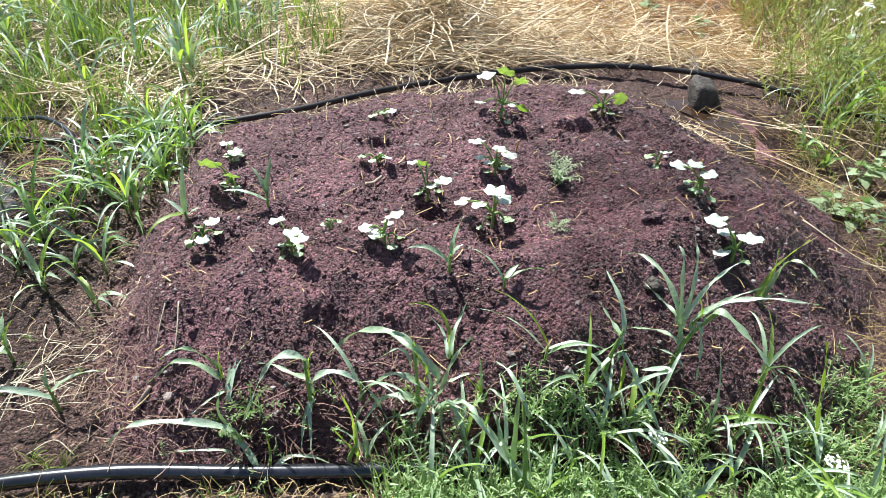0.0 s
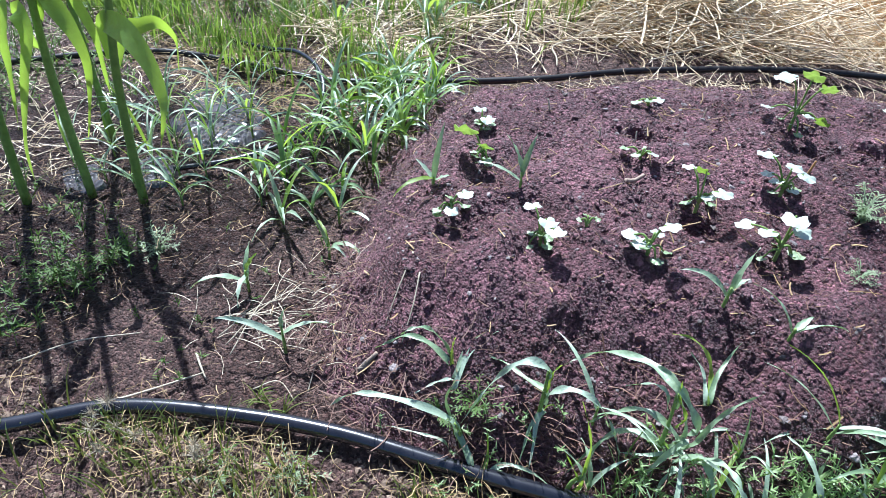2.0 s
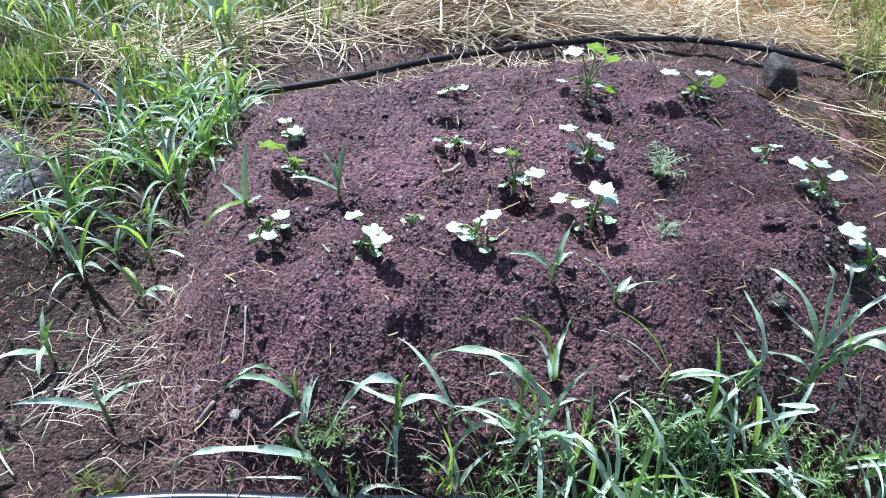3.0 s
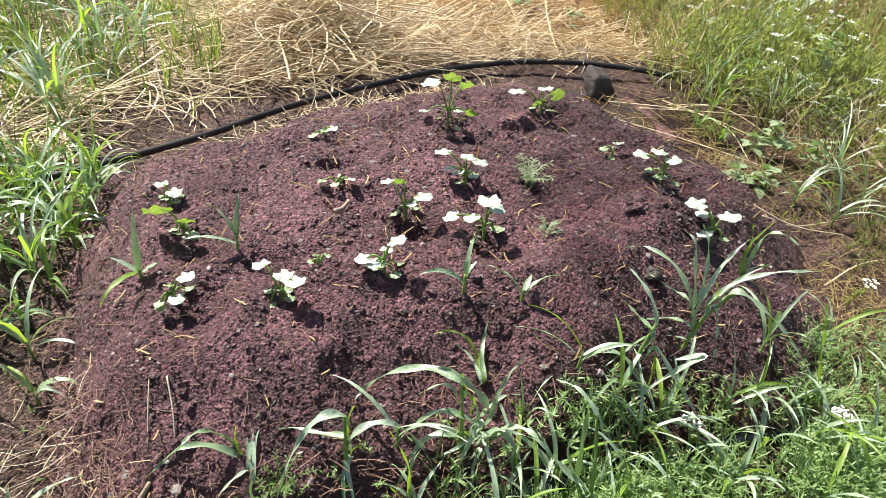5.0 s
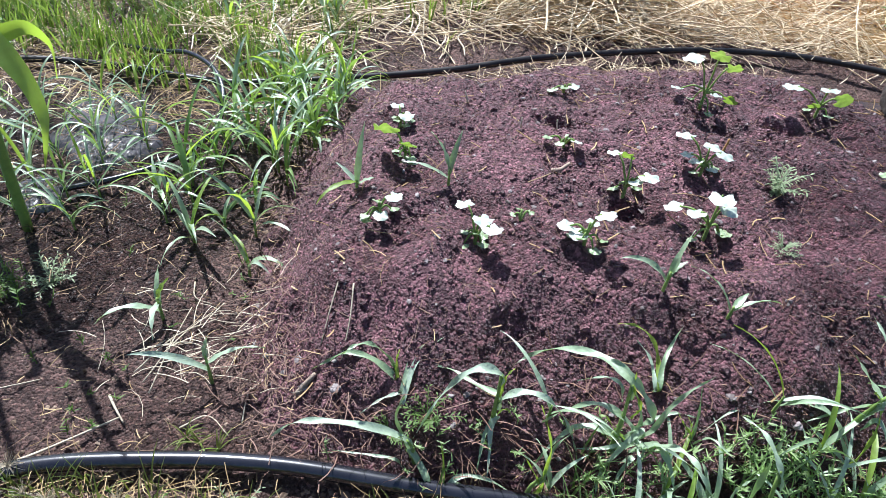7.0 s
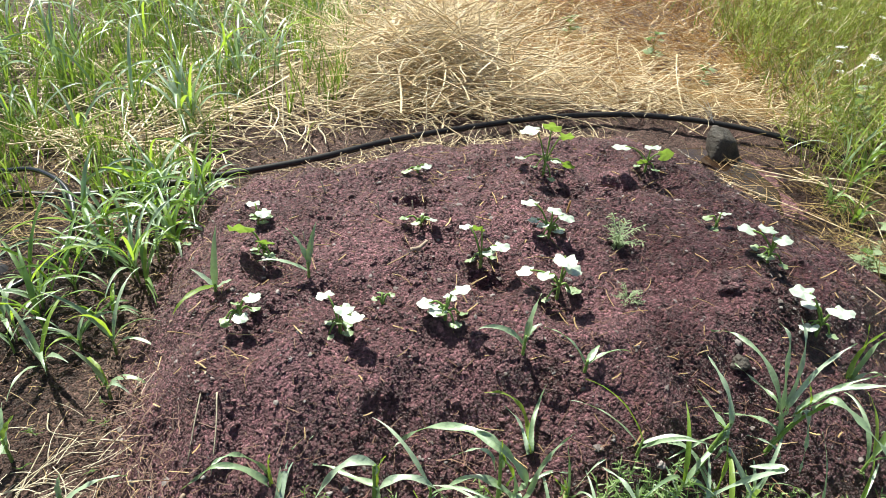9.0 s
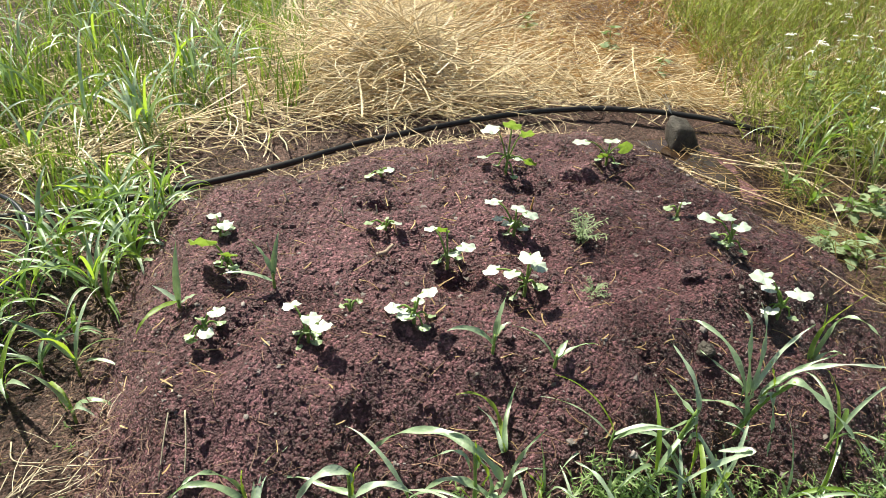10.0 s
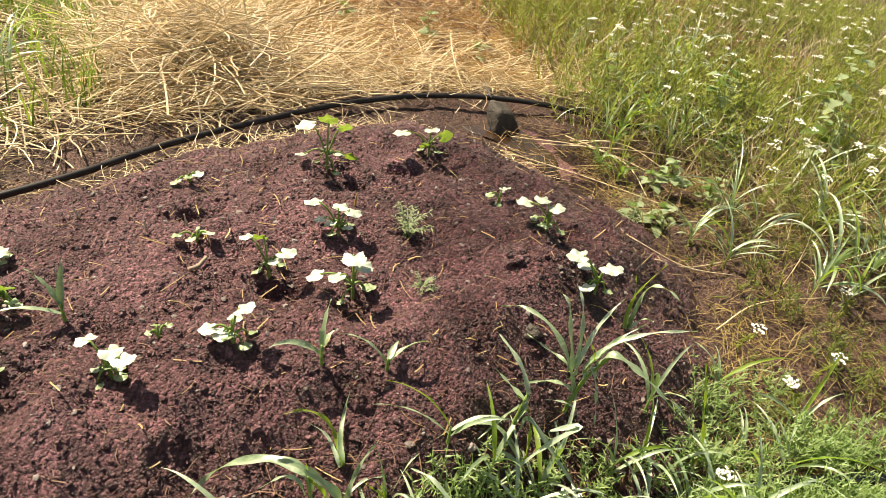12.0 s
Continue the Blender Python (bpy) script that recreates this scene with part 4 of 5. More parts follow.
# ---- tall maize ----
def tall_maize(place, height, leaves, label):
    plant = root("tall_maize", (*place, -0.015), label, "maize plant", "tall maize by the puddle")
    r = random.Random(int(abs(place[0] * 3001 + place[1] * 77)))
    lx, ly = r.uniform(-0.06, 0.06), r.uniform(-0.06, 0.06)
    g = Geo()
    tube(g, glide([(0, 0, 0), (lx * 0.4, ly * 0.4, height * 0.5), (lx, ly, height)], 6), [0.011 - 0.0005 * i for i in range(13)], 10)
    part("stalk", g, STEM, plant)
    for k, az, length, rise, droop in leaves:
        g = Geo()
        blade(g, (lx * k, ly * k, height * k), az, length, r.uniform(0.045, 0.06), rise, droop, 16, 0.16, r.uniform(-40, 40), 0.5, 0.04)
        part("leaf", g, TALL, plant)
    return plant


TALLS = "tall green maize plant with broad drooping leaves"


def tall_shaped(place, stalk, leaves, label):
    plant = root("tall_maize", (*place, -0.015), label, "maize plant", "tall maize by the puddle")
    o = Vector((*place, -0.015))
    g = Geo()
    tube(g, glide([Vector(p) - o for p in stalk], 6), [0.0125 - 0.0002 * i for i in range(6 * len(stalk) - 5)], 10)
    part("stalk", g, STEM, plant)
    for width, line in leaves:
        g = Geo()
        ribbon(g, [Vector(p) - o for p in line], width, 6, 25, 0.14, (0.35, -0.7, 0.5), 0.02)
        part("leaf", g, TALL, plant)
    return plant


tall_shaped((-1.40, 1.20), [(-1.40, 1.20, -0.02), (-1.37, 1.20, 0.22), (-1.34, 1.20, 0.40), (-1.30, 1.21, 0.59), (-1.26, 1.22, 0.8), (-1.22, 1.23, 0.95)], [
    (0.062, [(-1.34, 1.20, 0.44), (-1.33, 1.20, 0.53), (-1.23, 1.18, 0.545), (-1.15, 1.16, 0.50), (-1.11, 1.14, 0.44), (-1.10, 1.12, 0.40), (-1.12, 1.10, 0.31)]),
    (0.045, [(-1.36, 1.22, 0.40), (-1.33, 1.25, 0.49), (-1.30, 1.27, 0.505), (-1.27, 1.30, 0.51), (-1.26, 1.33, 0.46), (-1.30, 1.35, 0.36)]),
    (0.05, [(-1.29, 1.21, 0.62), (-1.40, 1.3, 0.74), (-1.55, 1.4, 0.70), (-1.64, 1.46, 0.52)]),
    (0.05, [(-1.25, 1.22, 0.85), (-1.20, 1.3, 1.0), (-1.16, 1.45, 1.02), (-1.14, 1.6, 0.9)])], TALLS)
tall_shaped((-1.54, 1.14), [(-1.54, 1.14, -0.02), (-1.52, 1.14, 0.27), (-1.50, 1.14, 0.42), (-1.47, 1.14, 0.57), (-1.43, 1.15, 0.8), (-1.4, 1.16, 1.0)], [
    (0.06, [(-1.48, 1.15, 0.52), (-1.43, 1.15, 0.61), (-1.40, 1.14, 0.59), (-1.34, 1.13, 0.54), (-1.31, 1.12, 0.47), (-1.34, 1.11, 0.36), (-1.38, 1.10, 0.26)]),
    (0.055, [(-1.50, 1.13, 0.45), (-1.47, 1.10, 0.56), (-1.43, 1.08, 0.52), (-1.46, 1.05, 0.41), (-1.52, 1.02, 0.23), (-1.52, 1.00, 0.12)]),
    (0.05, [(-1.47, 1.15, 0.58), (-1.49, 1.25, 0.60), (-1.48, 1.25, 0.53), (-1.45, 1.25, 0.45), (-1.46, 1.25, 0.34), (-1.47, 1.25, 0.26)]),
    (0.05, [(-1.44, 1.15, 0.75), (-1.55, 1.0, 0.86), (-1.68, 0.9, 0.8), (-1.75, 0.84, 0.6)])], TALLS)
tall_shaped((-1.66, 1.02), [(-1.66, 1.02, -0.02), (-1.62, 1.03, 0.25), (-1.56, 1.04, 0.5), (-1.5, 1.05, 0.75), (-1.47, 1.05, 0.9)], [
    (0.055, [(-1.53, 1.04, 0.6), (-1.43, 1.05, 0.62), (-1.43, 1.03, 0.54), (-1.45, 1.02, 0.44), (-1.48, 1.00, 0.30)]),
    (0.05, [(-1.56, 1.04, 0.48), (-1.66, 1.1, 0.6), (-1.76, 1.15, 0.55), (-1.8, 1.18, 0.38)]),
    (0.05, [(-1.49, 1.05, 0.8), (-1.55, 1.15, 0.92), (-1.62, 1.3, 0.9), (-1.66, 1.42, 0.74)])], TALLS)
tall_maize((-1.70, 1.36), 0.95, [(0.35, 180, 0.5, 55, 130), (0.55, 350, 0.6, 60, 140), (0.75, 230, 0.6, 60, 130), (0.95, 100, 0.55, 70, 120)], TALLS)

# ---- straw ----
def pile_z(x, y):
    q = np.hypot((x + 0.40) / 0.40, (y - 3.55) / 0.34)
    return 0.22 * np.exp(-q ** 2.2)


g = Geo()
us, vs = np.linspace(-1.25, 1.25, 40), np.linspace(-1.25, 1.25, 34)
pv = [(-0.40 + 0.4 * u, 3.55 + 0.34 * v, float(pile_z(-0.40 + 0.4 * u, 3.55 + 0.34 * v)) * 0.75 - 0.025 + 0.02 * lumps(u, v, 9.0)) for v in vs for u in us]
g.add(pv, [(j * 40 + i, j * 40 + i + 1, j * 40 + 41 + i, j * 40 + 40 + i) for j in range(33) for i in range(39)])
pile = tagged(part("haystack", g, HEAP), "heap of loose golden straw behind the bed", "straw pile")
n = 1000
p = np.column_stack([rng.normal(-0.42, 0.26, n), rng.normal(3.5, 0.22, n), np.zeros(n)])
p[:, 2] = pile_z(p[:, 0], p[:, 1]) * rng.uniform(0.6, 1.2, n) + 0.01
az = np.where(rng.random(n) < 0.6, rng.normal(0.0, 0.6, n) + math.pi * rng.integers(0, 2, n), rng.uniform(0, math.tau, n))
me = stuff("straw", many_straws(p, az, rng.uniform(0.15, 0.6, n), 0.0009 + 0.0032 * rng.random(n) ** 2, rng.normal(0.25, 0.4, n), rng.normal(0, 1.3, n), 7), STRAW, "", "")
me.parent = pile
n = 150
p = np.column_stack([rng.normal(-0.45, 0.24, n), rng.normal(3.46, 0.2, n), np.zeros(n)])
p[:, 2] = pile_z(p[:, 0], p[:, 1]) * rng.uniform(0.6, 1.0, n) + 0.005
az = rng.normal(0.0, 0.8, n) + math.pi * rng.integers(0, 2, n)
me = stuff("straw_leaves", many_blades(p, az, rng.uniform(0.2, 0.5, n), rng.uniform(0.004, 0.011, n), rng.uniform(0.2, 0.9, n), rng.uniform(0.8, 2.2, n), 7), PALE, "", "")
me.parent = pile


def mat_z(x, y):
    """Matted old straw behind the hose: sinks into the soil where it thins out."""
    return np.clip(band(x, y - 0.12) * np.clip((x + 0.85) / 0.3, 0, 1) * 1.6 - 0.75 + 0.5 * lumps(x, y, 5.0, 3, 13.0), -1, 0.35) * 0.06 + 0.012 * lumps(x, y, 22.0, 3, 4.0)


def band(x, y):
    """Where straw lies thick: behind the hose."""
    edge = np.interp(x, [-1.15, -0.96, -0.84, -0.70, -0.50, -0.25, -0.06, 0.3, 1.0], [2.3, 2.45, 2.58, 2.74, 2.82, 2.88, 2.99, 3.20, 3.32])
    edge = np.where(x < -1.15, 2.12 - 0.12 * (x + 1.15), edge)
    return np.where(x < -1.6, 0.75, 1.0) * np.clip((y - edge) / 0.15, 0, 1) * np.exp(-np.maximum(0, y - 4.2) / 1.2) * np.exp(-np.maximum(0, np.abs(x + 0.2) - 1.5) / 0.8) * (1 - 0.5 * np.clip((x - 0.1) / 0.5, 0, 1) * np.clip((y - 3.5) / 0.4, 0, 1))


mat = sheet("straw_mat", np.arange(-1.9, 1.7, 0.02), np.arange(2.4, 5.4, 0.02), lambda x, y: mat_z(x, y) - 0.012, UNDER)
tagged(mat, "old matted straw covering the ground behind the hose", "straw", "", "stuff")
n = 9000
p = scatter(n, -3.2, 2.2, 1.9, 6.0, lambda x, y: band(x, y) * np.maximum(0.25, clumpy(x, y, 3)))
p[:, 2] += rng.uniform(0.0, 0.04, n) + np.maximum(0.0, mat_z(p[:, 0], p[:, 1]))
az = np.where(rng.random(n) < 0.5, rng.normal(0.2, 0.6, n), rng.uniform(0, math.tau, n))
stuff("straw_litter", many_straws(p, az, 0.05 + 0.38 * rng.random(n) ** 1.6, 0.0006 + 0.0028 * rng.random(n) ** 2, rng.normal(0.12, 0.28, n), rng.normal(0, 1.2, n), 5), STRAW, "loose golden straw covering the ground", "straw")
n = 10000
p = scatter(n, -0.1, 3.2, 3.3, 7.5, lambda x, y: np.clip((y - 3.35) / 0.6, 0, 1))
stuff("dry_grass", many_straws(p, rng.uniform(0, math.tau, n), rng.uniform(0.08, 0.3, n), rng.uniform(0.0007, 0.0018, n), rng.normal(0.5, 0.4, n), rng.normal(0, 1.8, n), 4), DRY, "tangle of dry orange grass stems", "dry grass")
n = 300
p = scatter(n, -1.1, 1.2, 0.95, 3.0)
p[:, 2] += 0.004
stuff("straw_bits", many_straws(p, rng.uniform(0, math.tau, n), rng.uniform(0.015, 0.08, n), rng.uniform(0.0004, 0.0010, n), rng.normal(0.1, 0.25, n), rng.normal(0, 0.9, n), 3), MAT, "short bits of straw on the soil", "straw")
n = 220
p = scatter(n, -1.3, -0.2, 0.8, 1.9, lambda x, y: np.exp(-((bed_inside(x, y) - 0.02) / 0.12) ** 2))
p[:, 2] += 0.004
stuff("root_fibres", many_straws(p, rng.uniform(0, math.tau, n), rng.uniform(0.02, 0.09, n), rng.uniform(0.0003, 0.0009, n), rng.normal(0.1, 0.3, n), rng.normal(0, 0.8, n), 3), REED, "matted reddish root fibres along the bed's edge", "roots")

n = 900
p = scatter(n, -1.9, -0.5, 0.4, 2.4, lambda x, y: (bed_inside(x, y) < 0.02) * 1.0)
p[:, 2] += 0.004
stuff("ground_litter", many_straws(p, rng.uniform(0, math.tau, n), rng.uniform(0.01, 0.07, n), rng.uniform(0.0003, 0.0009, n), rng.normal(0.08, 0.25, n), rng.normal(0, 0.5, n), 4), ROOT, "scraps of straw on damp brown soil", "straw")

n = 700
p = scatter(n, -1.9, -0.5, 0.4, 2.4, lambda x, y: (bed_inside(x, y) < 0.05) * clumpy(x, y, 6))
p[:, 2] = np.maximum(p[:, 2], 0) + 0.008
stuff("ground_chaff", many_straws(p, rng.uniform(0, math.tau, n), rng.uniform(0.008, 0.05, n), rng.uniform(0.0004, 0.0011, n), rng.normal(0.08, 0.25, n), rng.normal(0, 0.9, n), 3), MAT, "short broken straw on the ground", "straw")
n = 1500
p = scatter(n, -0.75, 1.0, 0.86, 1.3, lambda x, y: clumpy(x, y, 7) * np.clip(1 - np.abs(bed_inside(x, y) - 0.02) / 0.16, 0, 1))
p[:, 2] += 0.004
stuff("foot_litter", many_straws(p, rng.uniform(0, math.tau, n), 0.01 + 0.08 * rng.random(n) ** 2, rng.uniform(0.0004, 0.0013, n), rng.normal(0.12, 0.3, n), rng.normal(0, 0.5, n), 3), REED, "broken stalks and fibres at the foot of the bed", "straw")
n = 900
p = scatter(n, -2.2, -1.1, 1.7, 2.5, lambda x, y: clumpy(x, y, 5))
p[:, 2] += rng.uniform(0.0, 0.02, n)
stuff("wet_straw", many_straws(p, rng.normal(0.2, 0.9, n), rng.uniform(0.03, 0.2, n), rng.uniform(0.0005, 0.0014, n), rng.normal(0.1, 0.25, n), rng.normal(0, 1.3, n), 4), MAT, "matted straw round the puddle", "straw")
n = 170
p = scatter(n, -1.05, -0.2, 2.3, 3.0, lambda x, y: (bed_inside(x, y) < 0.0) * 1.0)
p[:, 2] = np.maximum(p[:, 2], 0) + 0.006
stuff("hose_litter", many_straws(p, rng.uniform(0, math.tau, n), rng.uniform(0.02, 0.16, n), rng.uniform(0.0005, 0.0014, n), rng.normal(0.1, 0.25, n), rng.normal(0, 1.3, n), 4), MAT, "loose straw along the hose", "straw")
n = 130
p = scatter(n, 0.85, 1.35, 2.5, 3.2)
p[:, 2] = rng.uniform(0.0, 0.02, n)
stuff("shore_litter", many_straws(p, rng.normal(-0.6, 0.7, n), rng.uniform(0.03, 0.2, n), rng.uniform(0.0006, 0.0016, n), rng.normal(0.05, 0.2, n), rng.normal(0, 0.5, n), 4), MAT, "broken stalks along the brown puddle", "straw")
n = 1700
p = scatter(n, -3.4, -1.65, 0.5, 2.3, lambda x, y: clumpy(x, y, 4))
p[:, 2] += 0.008
stuff("yard_litter", many_straws(p, rng.uniform(0, math.tau, n), rng.uniform(0.02, 0.16, n), rng.uniform(0.0005, 0.0015, n), rng.normal(0.15, 0.3, n), rng.normal(0, 0.8, n), 4), STRAW, "dry stalks on the ground behind the puddle", "straw")
n = 220
p = scatter(n, -1.8, -1.25, 1.1, 1.85)
p[:, 2] = -0.004
stuff("puddle_litter", many_straws(p, rng.uniform(0, math.tau, n), rng.uniform(0.015, 0.09, n), rng.uniform(0.0005, 0.0014, n), rng.normal(0.06, 0.2, n), rng.normal(0, 0.7, n), 3), ROOT, "wet bits of stalk in the puddle", "straw")
n = 75
p = np.column_stack([rng.normal(-0.79, 0.10, n), rng.normal(1.03, 0.09, n), np.zeros(n)])
p[:, 2] = bed_height(p[:, 0], p[:, 1]) + rng.uniform(0.006, 0.025, n)
stuff("straw_wisp", many_straws(p, rng.normal(1.1, 0.7, n), rng.uniform(0.03, 0.14, n), rng.uniform(0.0004, 0.0011, n), rng.normal(0.05, 0.2, n), rng.normal(0, 0.8, n), 4), PALE, "wisp of pale dry straw beside the bed", "straw")

n = 720
p = scatter(n, -0.8, 0.95, 2.3, 3.2, lambda x, y: np.clip(1 - np.abs(bed_inside(x, y) + 0.03) / 0.2, 0, 1) * np.clip((x + 0.9) / 0.8, 0.25, 1))
p[:, 2] += rng.uniform(0.004, 0.02, n)
stuff("straw_edge", many_straws(p, rng.uniform(0, math.tau, n), rng.uniform(0.02, 0.16, n), rng.uniform(0.0005, 0.0015, n), rng.normal(0.06, 0.2, n), rng.normal(0, 0.9, n), 4), STRAW, "loose straw along the back edge of the bed", "straw")

# ---- grass ----
def lawn(name, n, box, height, width, keep, label, mat=None, lift=(1.0, 1.5)):
    p = scatter(n, *box, keep)
    L = rng.uniform(0.5, 1.1, n) * height
    return stuff(name, many_blades(p, rng.uniform(0, math.tau, n), L, rng.uniform(0.6, 1.3, n) * width, rng.uniform(*lift, n), rng.uniform(0.3, 1.6, n), 5), mat or GRASS, label, "grass")


lawn("grass_meadow", 5000, (-4.5, -0.75, 2.35, 7.0), 0.34, 0.007, lambda x, y: clumpy(x, y) ** 2 * np.clip((y - 2.3 - 0.5 * np.clip(x + 1.4, 0, 1)) / 0.3, 0, 1), "tall green grass behind the bed")
lawn("grass_fringe", 2800, (-3.2, -1.1, 1.9, 3.0), 0.17, 0.006, lambda x, y: clumpy(x, y, 4) ** 2, "short green grass among straw")
lawn("grass_east", 1900, (1.25, 5.5, 1.7, 7.5), 0.42, 0.006, lambda x, y: clumpy(x, y) ** 1.5 * np.clip((x - 1.25 + 0.35 * (y - 2.6)) / 0.5, 0, 1) * np.clip((y - 2.0) / 0.6, 0.12, 1), "tall rank grass and weeds beside the bed", WEED)
lawn("grass_field", 9000, (-9.0, 9.0, -6.0, 11.0), 0.2, 0.007, lambda x, y: clumpy(x, y, 1.2) ** 2 * np.clip((np.hypot((x + 0.1) / 1.3, y - 1.6) - 2.2) / 1.0, 0, 1), "scattered grass on the ground all round")
lawn("grass_front", 3800, (0.05, 2.4, 0.45, 1.35), 0.13, 0.0045, lambda x, y: clumpy(x, y, 5) * np.clip((1.10 + 0.1 * x - y) / 0.2, 0, 1) * np.clip((y - 0.45) / 0.3, 0, 1) * np.clip((2.3 - x) / 0.8, 0, 1), "short green grass along the pipe", FRESH)
lawn("grass_west", 1500, (-1.5, -0.1, 0.25, 0.85), 0.09, 0.0035, lambda x, y: clumpy(x, y, 5) * (y < 0.66 + 0.3 * (x + 0.9)), "short grass tufts below the pipe", OLIVE)
n = 2600
p = scatter(n, -1.5, 0.3, 0.3, 0.98, lambda x, y: clumpy(x, y, 5) * (y < 0.70 + 0.3 * (x + 0.9)))
p[:, 2] += 0.006
stuff("dry_wisps", many_straws(p, rng.uniform(0, math.tau, n), rng.uniform(0.02, 0.10, n), rng.uniform(0.0004, 0.0009, n), rng.normal(0.25, 0.35, n), rng.normal(0, 1.5, n), 4), MAT, "dry wisps of grass below the pipe", "dry grass")


# ---- soil crumbs and pebbles ----
def crumbs(name, p, size, material, label, category):
    """Small angular lumps at the places p."""
    t = (1 + 5 ** 0.5) / 2
    ico = np.array([(-1, t, 0), (1, t, 0), (-1, -t, 0), (1, -t, 0), (0, -1, t), (0, 1, t), (0, -1, -t), (0, 1, -t), (t, 0, -1), (t, 0, 1), (-t, 0, -1), (-t, 0, 1)]) / 1.9
    tri = np.array([(0, 11, 5), (0, 5, 1), (0, 1, 7), (0, 7, 10), (0, 10, 11), (1, 5, 9), (5, 11, 4), (11, 10, 2), (10, 7, 6), (7, 1, 8), (3, 9, 4), (3, 4, 2), (3, 2, 6), (3, 6, 8), (3, 8, 9), (4, 9, 5), (2, 4, 11), (6, 2, 10), (8, 6, 7), (9, 8, 1)])
    if len(p) > 2000:
        ico = np.array([(1, 0.2, 0), (-0.9, 0.1, 0.1), (0.1, 1, -0.1), (0, -1, 0.1), (0.2, -0.1, 0.9), (0, 0, -1)])
        tri = np.array([(0, 2, 4), (2, 1, 4), (1, 3, 4), (3, 0, 4), (2, 0, 5), (1, 2, 5), (3, 1, 5), (0, 3, 5)])
    n, k = len(p), len(ico)
    q = ico[None] * rng.uniform(0.65, 1.35, (n, k, 1)) * size[:, None, None] * rng.uniform(0.55, 1.5, (n, 1, 3))
    a = rng.uniform(0, math.tau, n)
    c, s_ = np.cos(a)[:, None], np.sin(a)[:, None]
    q = np.stack([q[..., 0] * c - q[..., 1] * s_, q[..., 0] * s_ + q[..., 1] * c, q[..., 2] * 0.7], -1) + p[:, None]
    f = (np.arange(n)[:, None, None] * k + tri[None]).reshape(-1, 3)
    return stuff(name, (q.reshape(-1, 3), f), material, label, category)


def on_bed(n, keep=None, box=(-1.0, 1.2, 0.95, 3.0)):
    p = scatter(n, *box, keep or (lambda x, y: (bed_inside(x, y) > -0.05) * 1.0))
    p[:, 2] = np.maximum(bed_z(p[:, 0], p[:, 1]), ground_z(p[:, 0], p[:, 1]))
    return p


n = 5000
p = on_bed(n)
p[:, 2] += 0.002
stuff("soil_fibres", many_straws(p, rng.uniform(0, math.tau, n), 0.006 + 0.045 * rng.random(n) ** 3, rng.uniform(0.0004, 0.0011, n), rng.normal(0.1, 0.3, n), rng.normal(0, 0.9, n), 3), REED, "short brown fibres in the soil", "soil")
p = on_bed(48000)
p[:, 2] += 0.0006
crumbs("soil_crumbs", p, 0.0014 + 0.0048 * rng.random(len(p)) ** 2.6, LOOSE_SOIL, "loose crumbs of dark soil on the bed", "soil")
p = on_bed(2000)
crumbs("soil_clods", p, 0.004 + 0.007 * rng.random(len(p)) ** 2, LOOSE_SOIL, "larger clods of dark soil on the bed", "soil")
n = 330
p = on_bed(n)
p[:, 2] += 0.004
stuff("stalk_bits", many_straws(p, rng.uniform(0, math.tau, n), rng.uniform(0.015, 0.06, n), rng.uniform(0.0008, 0.0019, n), rng.normal(0.1, 0.25, n), rng.normal(0, 0.5, n), 3), MAT, "broken reddish stalks on the soil", "straw")
p = on_bed(1300)
crumbs("pebbles", p, 0.002 + 0.005 * rng.random(len(p)) ** 2, PEBBLE, "small pale pebbles in the soil", "pebbles")
p = scatter(2600, -1.7, -0.6, 0.6, 2.3)
p[:, 2] = np.maximum(ground_z(p[:, 0], p[:, 1]), bed_z(p[:, 0], p[:, 1]))
crumbs("ground_pebbles", p, 0.0015 + 0.005 * rng.random(len(p)) ** 3, TAN, "small pale crumbs and stones on the ground", "soil")
p = scatter(6500, -1.4, 0.3, 0.42, 0.95, lambda x, y: clumpy(x, y, 6) * (y < 0.72 + 0.26 * (x + 0.9)))
p[:, 2] = ground_z(p[:, 0], p[:, 1])
crumbs("dry_crumbs", p, 0.002 + 0.007 * rng.random(len(p)) ** 3, TAN, "pale dry crumbs of soil below the pipe", "soil")
p = scatter(26000, -1.8, 1.5, 0.4, 3.6)
p[:, 2] = ground_z(p[:, 0], p[:, 1])
crumbs("ground_crumbs", p, 0.0018 + 0.008 * rng.random(len(p)) ** 4, GROUND_SOIL, "loose crumbs of brown soil on the ground", "soil")


# ---- herbs ----
dry_shore = lambda x, y: (np.hypot((x - 1.06) / 0.2, (y - 2.78) / 0.36) > 1) * 1.0


